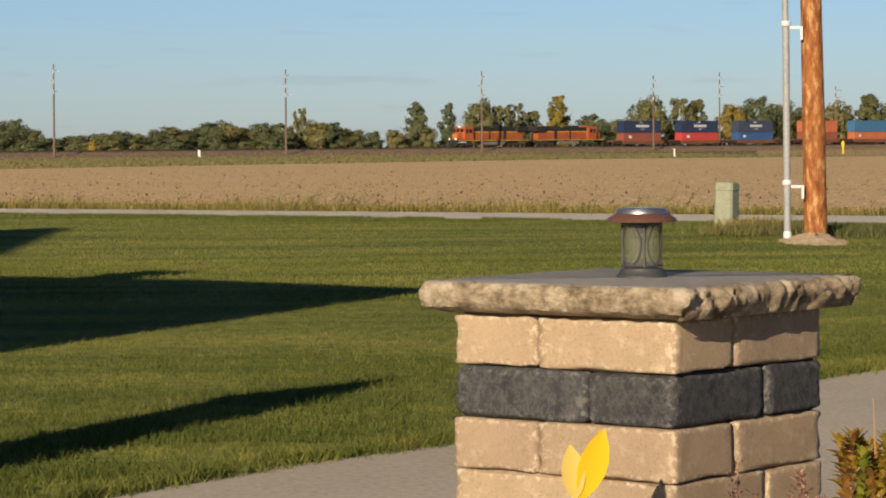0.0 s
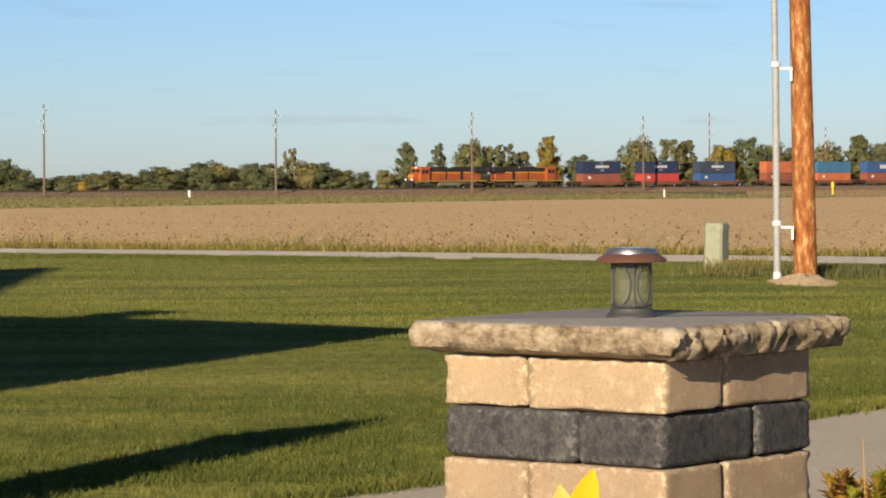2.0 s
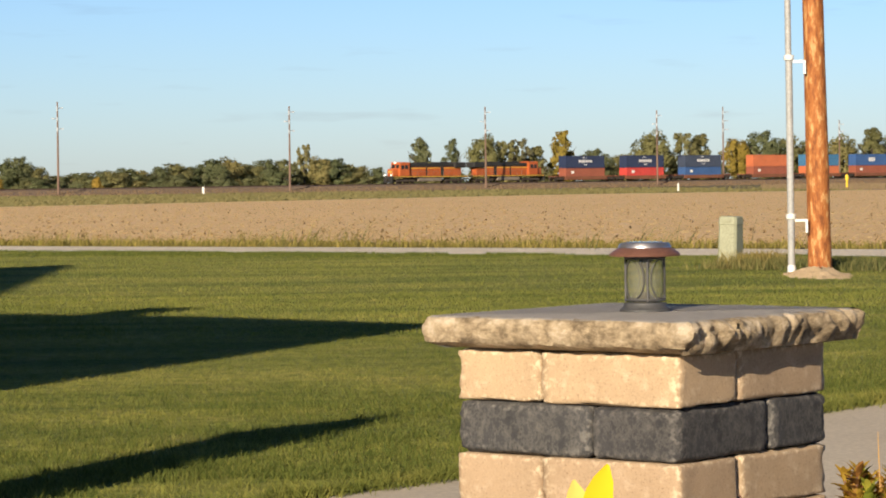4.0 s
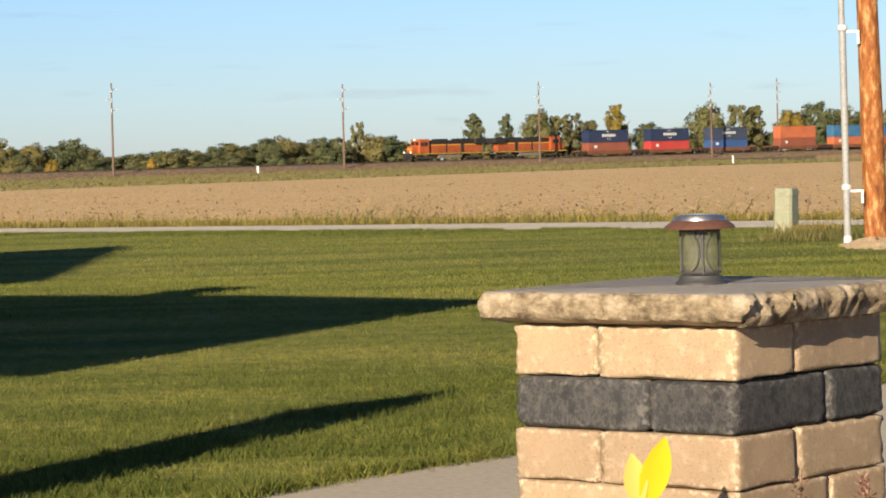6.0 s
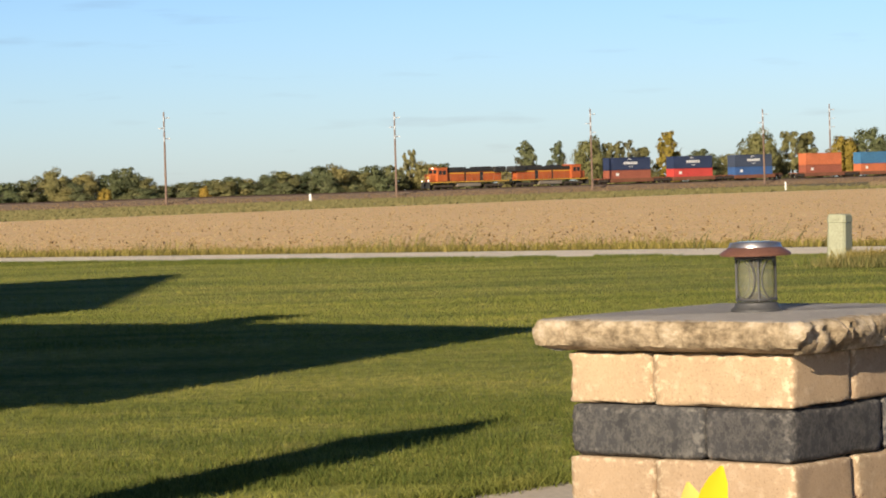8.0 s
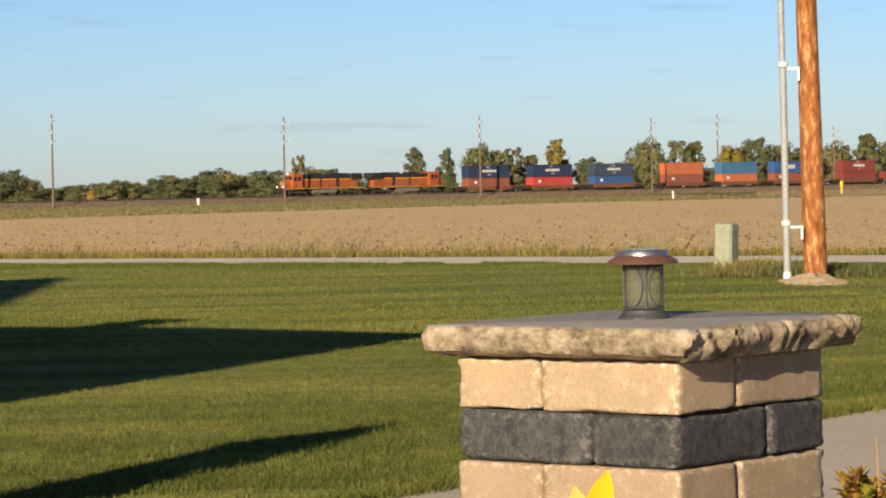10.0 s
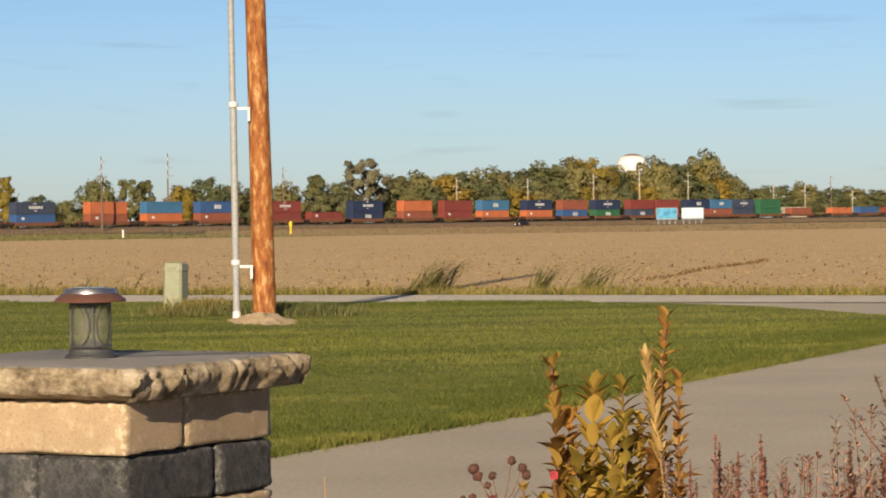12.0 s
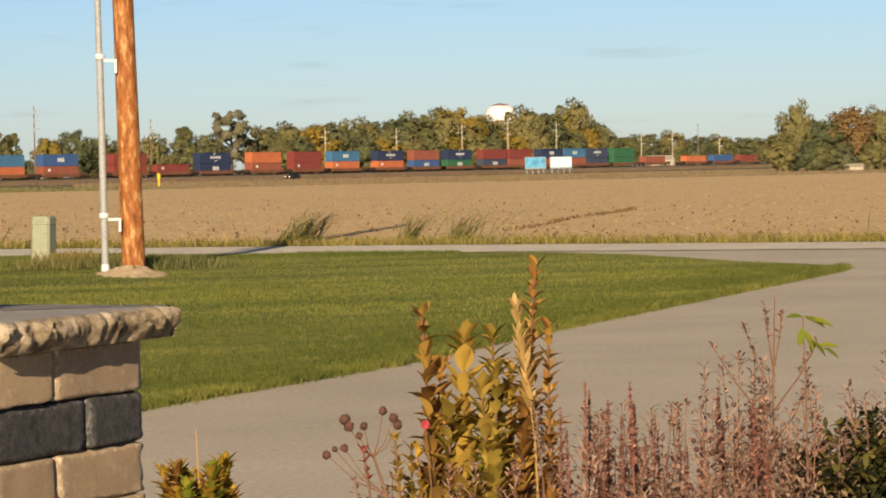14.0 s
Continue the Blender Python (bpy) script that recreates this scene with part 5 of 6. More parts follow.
def lawn_grass():
    xs, ys = [], []
    for y0, y1, dens in ((10, 14, 2300), (14, 18, 2000), (18, 24, 1200), (24, 33, 640), (33, 58, 200)):
        xa, xb = -0.24 * y1, 0.46 * y1
        n = int((xb - xa) * (y1 - y0) * dens)
        x, y = RNG.uniform(xa, xb, n), RNG.uniform(y0, y1, n)
        k = inside(LAWN, x, y) & (x > -0.21 * y) & (x < 0.45 * y)
        xs.append(x[k])
        ys.append(y[k])
    for i in range(2):
        blades("lawn_grass", np.concatenate(xs[:3] if i == 0 else xs[3:]), np.concatenate(ys[:3] if i == 0 else ys[3:]), 0.012, 0.009, 0.027 if i == 0 else 0.030, 0.0042 if i == 0 else 0.010, 1.6 if i == 0 else 0.8, M["blade"], "short mown green grass blades", RNG, None, None, 0.09 if i == 0 else 0.25)
    # shaggy rim along the driveway
    ex, ey = [], []
    for (xa, ya), (xb, yb) in zip(LAWN[1:10], LAWN[2:11]):
        n = int(math.hypot(xb - xa, yb - ya) * 1000)
        k = RNG.uniform(0, 1, n)
        ex.append(xa + (xb - xa) * k + RNG.normal(0.0, 0.045, n) + 0.012 * np.sin(k * 40) - 0.015)
        ey.append(ya + (yb - ya) * k + RNG.normal(0.0, 0.05, n) + 0.02)
    blades("edge_grass", np.concatenate(ex), np.concatenate(ey), 0.0, 0.02, 0.075, 0.0055, 1.6, M["blade"], "longer grass along the driveway edge", RNG, None, None, 0.07)

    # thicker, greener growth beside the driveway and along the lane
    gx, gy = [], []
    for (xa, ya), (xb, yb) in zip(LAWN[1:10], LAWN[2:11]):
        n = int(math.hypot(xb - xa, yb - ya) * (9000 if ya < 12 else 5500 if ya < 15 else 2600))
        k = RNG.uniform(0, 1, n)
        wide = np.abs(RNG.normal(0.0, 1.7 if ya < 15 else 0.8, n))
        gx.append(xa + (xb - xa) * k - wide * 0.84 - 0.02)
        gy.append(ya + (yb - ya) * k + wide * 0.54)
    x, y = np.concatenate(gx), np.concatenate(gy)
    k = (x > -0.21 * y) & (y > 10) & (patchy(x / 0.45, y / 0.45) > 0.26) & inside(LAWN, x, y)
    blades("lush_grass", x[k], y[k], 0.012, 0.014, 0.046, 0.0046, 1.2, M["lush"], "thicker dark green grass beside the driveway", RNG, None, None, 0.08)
    x = RNG.uniform(-13, 10.5, 42000)
    y = lane_y(x) - 0.15 - np.abs(RNG.normal(0, 1.5, len(x)))
    k = (patchy(x / 1.3, y / 1.3) > 0.42) & (x > -0.21 * y)
    blades("lush_grass", x[k], y[k], 0.012, 0.02, 0.06, 0.012, 1.0, M["lush"], "thicker dark green grass along the gravel lane", RNG)


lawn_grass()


def lane_weeds():
    n = 16000
    x = RNG.uniform(-22, 27, n)
    y = lane_y(x) + 4.9 + np.abs(RNG.normal(0, 1.2, n)) + np.where(x > 14, -0.6, 0)
    blades("verge_grass", x, y, 0.0, 0.05, 0.19, 0.022, 0.9, M["weed_blade"], "rough yellow-green grass at the field edge", RNG)
    n = 2600
    x = RNG.uniform(-20, 4, n) + RNG.normal(0, 1, n)
    c = RNG.uniform(0, 1, n) < (0.25 + 0.75 * (np.sin(x * 1.3) > 0.2))
    x = x[c]
    y = lane_y(x) + 5.6 + np.abs(RNG.normal(0, 0.8, len(x)))
    blades("dry_grass", x, y, 0.0, 0.12, 0.42, 0.016, 0.9, M["dry_blade"], "tall dry tan grass at the field edge", RNG)
    # clumps
    def around(x, y, r, n):
        return RNG.normal(x, r, n), RNG.normal(y, r, n)
    spots = [around(10.15, 53.9, 0.16, 120), around(10.4, 53.9, 0.10, 40), around(12.0, 52.2, 0.11, 70), around(12.75, 51.6, 0.15, 80), around(13.1, 51.4, 0.3, 20), around(19.8, 44.6, 0.5, 40), around(21.6, 43.4, 0.15, 26), around(-2.5, 58.5, 0.8, 60), around(4.0, 53.5, 0.8, 40)]
    blades("weed_clump", np.concatenate([s[0] for s in spots]), np.concatenate([s[1] for s in spots]), 0.0, 0.12, 0.68, 0.022, 2.2, M["weed_dark"], "clumps of tall bent weeds at the field edge", RNG, None, 0.1)
    # grass round the pedestal and the pole
    n = 900
    blades("tall_grass", RNG.normal(4.48, 0.25, n), RNG.normal(41.0, 0.25, n), 0.02, 0.10, 0.27, 0.014, 0.8, M["dry_blade"], "tall seedy grass round the pedestal", RNG)
    blades("tall_grass", RNG.normal(4.55, 0.45, n * 2), RNG.normal(40.3, 0.5, n * 2), 0.02, 0.06, 0.19, 0.014, 0.9, M["weed_dark"], "tall green grass round the pole foot", RNG)
    # darker weed colour right of the pole takes in its shadow on the grass
    blades("tall_grass", RNG.normal(5.60, 0.42, n * 2), RNG.normal(39.3, 0.5, n * 2), 0.02, 0.05, 0.20, 0.014, 0.9, M["weed_dark"], "tall green grass round the pole foot", RNG)


M["weed_dark"] = leafy("dull green weeds", (0.13, 0.14, 0.05), (0.24, 0.21, 0.085), 0.6, 0.2)
lane_weeds()
M["stubble"] = leafy("pale stubble", (0.38, 0.262, 0.135), (0.42, 0.290, 0.150), 0.95, 0.05)
M["soil"] = leafy("brown soil clods", (0.21, 0.145, 0.09), (0.25, 0.17, 0.105), 0.85, 0.0)
M["bank"] = leafy("brown bank grass", (0.15, 0.105, 0.065), (0.21, 0.15, 0.085), 0.75, 0.1)
M["rough"] = leafy("rough olive grass", (0.145, 0.135, 0.055), (0.20, 0.165, 0.07), 0.75, 0.1)
M["clod"] = leafy("dark clods and stubble", (0.16, 0.10, 0.05), (0.30, 0.20, 0.10), 0.7, 0.0)


def field_stubble():
    n = 90000
    d = RNG.uniform(0, 1, n) ** 1.35 * 235
    x0 = RNG.uniform(-30, 46, n)
    y = lane_y(x0) + 6.3 + d
    x = x0 + (x0 / 50.0) * d
    k = y < 288
    blades("field_stubble", x[k], y[k], -0.002, 0.010, 0.026, 0.10, 3.5, M["stubble"], "pale broken crop stubble covering the field", RNG, 0.0)
    n = 3000
    d = RNG.uniform(0, 1, n) ** 2.4 * 100
    x0 = RNG.uniform(-30, 45, n)
    blades("field_clods", x0 + (x0 / 55.0) * d, lane_y(x0) + 6.5 + d, -0.02, 0.04, 0.12, 0.08, 1.0, M["clod"], "dark clods and stalks among the stubble", RNG)
    n = 60000
    y = RNG.uniform(0, 1, n) ** 1.4 * 400 + 175
    x = RNG.uniform(-0.24, 0.47, n) * y
    far = np.interp(x, (-72, -36, 14, 60, 112, 420), (110, 187, 294, 307, 302, 282))
    off = (x - TR0.x) * TRN.x + (y - TR0.y) * TRN.y
    k = (y > far + 1) & (off > 8) & ((x < 45) | (RNG.uniform(0, 1, n) < 0.25))
    blades("rough_grass", x[k], y[k], -0.05, 0.08, 0.22, 0.35, 0.5, M["rough"], "rough olive-brown grass before the embankment", RNG, 0.0)
    n = 26000
    s = RNG.uniform(-190, 640, n)
    off = RNG.uniform(2.9, 10.5, n)
    z = np.interp(off, (2.2, 3.4, 5.0, 7.0, 9.5), (0.70, 0.35, 0.10, -0.15, -0.5)) + 0.43
    blades("bank_grass", TR0.x + TRD.x * s + TRN.x * off, TR0.y + TRD.y * s + TRN.y * off, z, 0.05, 0.16, 0.4, 0.5, M["bank"], "rough dry grass on the railway bank", RNG, 0.0)
    n = 26000
    y = RNG.uniform(300, 680, n)
    x = RNG.uniform(0.11, 0.47, n) * y
    off = (x - TR0.x) * TRN.x + (y - TR0.y) * TRN.y
    k = (off > 10) & (x > 48)
    blades("soil_clods", x[k], y[k], -0.04, 0.08, 0.2, 0.5, 0.4, M["soil"], "rough brown clods of bare soil", RNG, 0.0)
    # dragged line of debris
    k = RNG.uniform(0, 1, 420) ** 0.8
    k[:70] = RNG.normal(0.93, 0.03, 70)
    blades("crop_debris", 14.8 + 10.3 * k + 0.15 * np.sin(k * 9) + RNG.normal(0, 0.05, 420), 56.0 + 24 * k + RNG.normal(0, 0.12, 420), 0.0, 0.03, 0.11, 0.06, 1.6, M["clod"], "dark line of debris across the field", RNG)


field_stubble()


# ---- planting bed ----
sheet("planting_bed", [(-0.6, 4.3), (2.9, 4.2), (3.1, 5.5), (1.3, 6.2), (0.2, 6.6), (-0.6, 5.9)], 0.02, M["bed"], "dark mulch planting bed round the pillar")
M["leaf_gold"] = leafy("gold and bronze leaves", (0.36, 0.245, 0.045), (0.60, 0.40, 0.09), 0.5, 0.3)
M["leaf_bronze"] = leafy("bronze autumn leaves", (0.40, 0.19, 0.05), (0.56, 0.34, 0.08), 0.45, 0.3)
M["leaf_small"] = leafy("yellow-orange small leaves", (0.50, 0.31, 0.04), (0.70, 0.48, 0.08), 0.5, 0.35)
M["leaf_lime"] = leafy("yellow-green leaves", (0.22, 0.25, 0.03), (0.42, 0.38, 0.05), 0.7, 0.3)
M["leaf_pale"] = leafy("pale yellow leaf", (0.72, 0.56, 0.14), (0.74, 0.58, 0.16), 0.95, 0.25)
M["leaf_bright"] = leafy("bright yellow leaf", (0.78, 0.55, 0.02), (0.80, 0.58, 0.03), 0.95, 0.25)
# the dark green carries the bush's shade, the olive below its lit top
M["leaf_shaded"] = leafy("shade-darkened green leaves", (0.015, 0.021, 0.007), (0.060, 0.070, 0.018), 0.35, 0.12)
M["leaf_lighter"] = leafy("lighter olive leaves", (0.11, 0.105, 0.028), (0.27, 0.205, 0.07), 0.4, 0.25)
M["seed_green"] = leafy("grey-green seeds", (0.22, 0.20, 0.12), (0.36, 0.31, 0.19), 0.5, 0.25)
M["stem"] = worn("brown stems", (0.16, 0.085, 0.05), (0.24, 0.13, 0.08), 30, 0.8)
M["mauve"] = leafy("dusty mauve seed spikes", (0.34, 0.19, 0.145), (0.55, 0.36, 0.265), 0.45, 0.2)
M["seed"] = worn("dark dry seed heads", (0.075, 0.032, 0.024), (0.15, 0.065, 0.045), 60, 0.9, 0, 4, 0.6, 0.003)
M["pink"] = leafy("dusty pink dry flowers", (0.40, 0.19, 0.155), (0.56, 0.30, 0.24), 0.5, 0.2)
M["petal"] = leafy("pink petals", (0.50, 0.07, 0.09), (0.60, 0.12, 0.12), 0.8, 0.2)
M["leaf_red"] = leafy("dull red leaves", (0.28, 0.075, 0.06), (0.42, 0.14, 0.10), 0.5, 0.2)
M["straw"] = leafy("straw plume", (0.62, 0.38, 0.14), (0.86, 0.58, 0.26), 0.75, 0.3)


def leaf_into(bm, base, way, up, length, width, fold=0.25, curl=0.25):
    """A pointed oval leaf with a folded midrib."""
    way, up = way.normalized(), up
    side = way.cross(up)
    if side.length < 1e-4:
        side = way.orthogonal()
    side.normalize()
    nrm = side.cross(way).normalized()
    mids, ls, rs = [], [], []
    for k in range(6):
        u = k / 5
        w = width * 0.5 * math.sin(math.pi * min(1, u * 0.95 + 0.03)) ** 0.8
        c = base + way * (length * u) - nrm * (curl * length * u * u)
        mids.append(bm.verts.new(c))
        ls.append(bm.verts.new(c - side * w + nrm * w * fold))
        rs.append(bm.verts.new(c + side * w + nrm * w * fold))
    for k in range(5):
        bm.faces.new((mids[k], mids[k + 1], ls[k + 1], ls[k]))
        bm.faces.new((mids[k], rs[k], rs[k + 1], mids[k + 1]))


def leafy_stem(parent, base, top, rnd, material, z_from, step, size, name="leaves"):
    base, top = Vector(base), Vector(top)
    bend = Vector((rnd.uniform(-0.03, 0.03), rnd.uniform(-0.03, 0.03), 0))
    pts = [base.lerp(top, k / 8) + bend * math.sin(math.pi * k / 8) for k in range(9)]
    smooth(part("stem", tube(bmesh.new(), pts, [0.0045 - 0.0003 * k for k in range(9)], 6), M["stem"], parent))
    bm = bmesh.new()
    length = (top - base).length
    d = z_from
    a = rnd.uniform(0, 6.28)
    while d < length:
        p = base.lerp(top, d / length) + bend * math.sin(math.pi * d / length)
        near_top = 1 - 0.45 * max(0, (d - length * 0.7) / (length * 0.3))
        for q in range(4):
            a += math.pi * 0.72 + rnd.uniform(-0.8, 0.8)
            out = Vector((math.cos(a), math.sin(a), rnd.uniform(0.7, 3.0)))
            s = size * near_top * rnd.uniform(0.5, 1.15)
            leaf_into(bm, p, out, Vector((0, 0, 1)), s, s * rnd.uniform(0.40, 0.58), rnd.uniform(0.15, 0.7), rnd.uniform(0.0, 0.6))
        a += math.pi / 2
        d += step * rnd.uniform(0.55, 1.0)
    for q in range(3):
        a += 2.1
        leaf_into(bm, top, Vector((math.cos(a) * 0.5, math.sin(a) * 0.5, 1)), Vector((0, 0, 1)), size * 0.6, size * 0.24)
    return smooth(part(name, bm, material, parent), 60)


def shrub():
    rnd = random.Random(4)
    p = tagged(empty("autumn_shrub"), "shrub with gold and bronze autumn leaves in the bed", "shrub")
    for base, top, m, z0, st, sz in (((1.25, 5.0, 0.02), (1.165, 5.0, 1.03), "leaf_bronze", 0.55, 0.026, 0.064), ((1.26, 5.0, 0.02), (1.235, 4.97, 0.985), "leaf_gold", 0.50, 0.028, 0.088),
                                     ((1.27, 5.03, 0.02), (1.30, 5.02, 0.985), "leaf_gold", 0.55, 0.026, 0.068), ((1.33, 5.04, 0.02), (1.386, 5.03, 1.11), "leaf_bronze", 0.62, 0.026, 0.060),
                                     ((1.24, 5.03, 0.02), (1.21, 5.05, 0.93), "leaf_bronze", 0.5, 0.026, 0.070), ((1.25, 4.96, 0.02), (1.255, 4.93, 0.90), "leaf_gold", 0.5, 0.026, 0.080), ((1.30, 4.97, 0.02), (1.285, 4.94, 0.93), "leaf_gold", 0.5, 0.028, 0.062),
                                     ((1.34, 5.0, 0.02), (1.40, 5.0, 1.0), "leaf_bronze", 0.6, 0.026, 0.052), ((1.33, 5.05, 0.02), (1.37, 5.07, 0.95), "leaf_gold", 0.6, 0.026, 0.052), ((1.24, 4.98, 0.02), (1.20, 4.95, 0.86), "leaf_gold", 0.45, 0.026, 0.075), ((1.28, 4.98, 0.02), (1.27, 4.95, 0.84), "leaf_lime", 0.45, 0.026, 0.075),
                                     ((1.22, 5.02, 0.02), (1.145, 5.02, 0.79), "leaf_gold", 0.5, 0.026, 0.045), ((1.30, 5.06, 0.02), (1.345, 5.06, 0.92), "leaf_gold", 0.5, 0.026, 0.060)):
        leafy_stem(p, base, top, rnd, M[m], z0, st, sz)
    p = tagged(empty("small_shrub"), "small bushy shrub with yellow-orange leaves beside the pillar", "shrub")
    for k in range(22):
        a = k * 0.7
        leafy_stem(p, (0.76, 5.0, 0.02), (0.76 + 0.07 * math.cos(a) * (0.4 + 0.6 * rnd.random()), 5.0 + 0.06 * math.sin(a), 0.70 + 0.085 * rnd.random()), rnd, M[("leaf_small", "leaf_small", "leaf_bronze", "leaf_lime")[k % 4]], 0.48, 0.013, 0.053)
    part("dry_tip", tube(bmesh.new(), [(0.755, 5, 0.75), (0.752, 5, 0.85)], [0.0015, 0.0006], 5), M["straw"], p)


def yellow_leaves():
    p = tagged(empty("yellow_leaf_sprig"), "sprig with two yellow leaves before the pillar", "sprig")
    part("stem", tube(bmesh.new(), [(0.24, 5.0, 0.02), (0.236, 5.0, 0.40), (0.232, 5.0, 0.68)], [0.004, 0.003, 0.002], 6), M["stem"], p)
    for nm, m, b_, w, l, wd in (("leaf", "leaf_pale", (0.226, 4.995, 0.675), (-0.09, 0.0, 1), 0.098, 0.045), ("leaf", "leaf_bright", (0.236, 5.0, 0.675), (0.34, 0.02, 1), 0.130, 0.054)):
        bm = bmesh.new()
        leaf_into(bm, Vector(b_), Vector(w), Vector((0.25, -1, 0.15)), l, wd, 0.18, 0.04)
        smooth(part(nm, bm, M[m], p, "pale yellow leaf" if m == "leaf_pale" else "bright yellow leaf"), 60)
    bm = bmesh.new()
    leaf_into(bm, Vector((0.238, 5.012, 0.675)), Vector((0.16, 0.03, 1)), Vector((0.9, -0.5, 0.1)), 0.095, 0.026, 0.2, 0.05)
    smooth(part("leaf", bm, M["leaf_lime"], p), 60)


def plume():
    rnd = random.Random(8)
    p = tagged(empty("dry_grass_plume"), "golden dry grass stalk with a narrow plume", "grass stalk")
    pts = [Vector((1.362, 4.93, 0.02)), Vector((1.36, 4.93, 0.5)), Vector((1.352, 4.93, 0.80)), Vector((1.335, 4.93, 0.96)), Vector((1.318, 4.93, 1.055))]
    part("stalk", tube(bmesh.new(), pts, [0.0032, 0.0028, 0.0022, 0.0014, 0.0008], 6), M["straw"], p)
    bm = bmesh.new()
    for k in range(84):
        u = rnd.random() ** 0.9
        z = 0.85 + u * 0.20
        x = 1.354 - 0.036 * max(0, (z - 0.80) / 0.255)
        a = rnd.uniform(0, 6.28)
        leaf_into(bm, Vector((x, 4.93, z)), Vector((math.cos(a) * 0.55, math.sin(a) * 0.55, 1)), Vector((0, 0, 1)), rnd.uniform(0.026, 0.056) * (1.1 - 0.45 * u), 0.008, 0.2, 0.05)
    part("plume", bm, M["straw"], p)


def seed_plant():
    rnd = random.Random(21)
    p = tagged(empty("seed_head_plant"), "dry plant with dark round seed heads", "dry plant")
    foot = Vector((1.10, 4.96, 0.02))
    fork = Vector((1.085, 4.96, 0.72))
    part("stem", tube(bmesh.new(), [foot, fork], [0.004, 0.003], 6), M["stem"], p)
    fork2 = Vector((1.062, 4.96, 0.79))
    part("stem", tube(bmesh.new(), [fork, fork2], [0.003, 0.0022], 6), M["stem"], p)
    for x, z, r, f in ((1.078, 0.872, 0.0085, fork2), (1.013, 0.858, 0.011, fork2), (1.02, 0.845, 0.010, fork2), (1.045, 0.845, 0.008, fork2), (0.975, 0.798, 0.0085, fork), (0.995, 0.805, 0.006, fork), (1.012, 0.806, 0.008, fork), (1.10, 0.858, 0.009, fork2), (1.107, 0.845, 0.009, fork2), (1.035, 0.83, 0.007, fork2)):
        q = Vector((x, 4.96 + rnd.uniform(-0.02, 0.02), z))
        part("twig", tube(bmesh.new(), [f, f.lerp(q, 0.5) + Vector((0, 0, -0.012)), q], [0.0015, 0.0011, 0.0008], 5), M["stem"], p)
        bm = bmesh.new()
        bmesh.ops.create_icosphere(bm, subdivisions=2, radius=r * 0.95)
        for v in bm.verts:
            v.co = q + v.co * (1 + 0.35 * noise.noise(v.co * 300 + q * 50))
        part("seed_head", bm, M["seed"], p)


def spikes():
    """Dry mauve perennials: thin branching spikes with small seed capsules."""
    rnd = random.Random(13)
    groups = [(1.42, 1.60, 0.74, 0.90, 17), (1.58, 1.80, 0.72, 0.86, 17), (1.66, 1.78, 0.76, 0.89, 12), (1.76, 1.94, 0.76, 0.94, 16), (1.88, 2.02, 0.74, 0.90, 10), (2.00, 2.30, 0.80, 0.98, 22), (0.50, 0.66, 0.66, 0.735, 12), (1.10, 1.24, 0.66, 0.78, 8), (1.36, 1.46, 0.74, 0.87, 8)]
    for x0, x1, z0, z1, n in groups:
        for k in range(n):
            x, y = rnd.uniform(x0, x1), rnd.uniform(4.85, 5.2) if x0 > 0.7 else rnd.uniform(4.9, 5.05)
            ztop = rnd.uniform(z0, z1)
            p = tagged(empty("dry_perennial"), "dry mauve perennial spike with small seed capsules", "dry plant", "dry perennials")
            top = Vector((x + rnd.uniform(-0.10, 0.10), y, ztop))
            foot = Vector((x, y, 0.02))
            part("stem", tube(bmesh.new(), [foot, foot.lerp(top, 0.6) + Vector((rnd.uniform(-0.015, 0.015), 0, 0)), top], [0.0026, 0.0018, 0.0008], 5), M["stem"], p)
            bm = bmesh.new()
            bushy = rnd.choice((0.02, 0.06, 0.10))
            for q in range(60):
                u = rnd.random() ** 0.7
                c = foot.lerp(top, 0.62 + 0.38 * u)
                rr = 0.004 + bushy * (1 - u) ** 1.1 * rnd.uniform(0.3, 1.0)
                a = rnd.uniform(0, 6.28)
                d = Vector((math.cos(a), math.sin(a), rnd.uniform(0.3, 1.6)))
                e = c + Vector((math.cos(a) * rr, math.sin(a) * rr, rr * 1.4))
                leaf_into(bm, e, d, Vector((0, 0, 1)), rnd.uniform(0.007, 0.018), 0.006, 0.3, 0.2)
                if q % 5 == 0 and bushy:
                    tube(bm, [c, e], 0.0009, 4)
            tagged(part("capsule_spray", bm, M["mauve"], p), kind="stuff")
            if k % 3 == 0:
                for q in range(3):
                    c = foot.lerp(top, rnd.uniform(0.75, 0.95)) + Vector((rnd.uniform(-0.02, 0.02), 0, 0))
                    bm = bmesh.new()
                    bmesh.ops.create_icosphere(bm, subdivisions=1, radius=rnd.uniform(0.004, 0.007))
                    for v in bm.verts:
                        v.co += c
                    part("seed_head", bm, M["seed"], p)


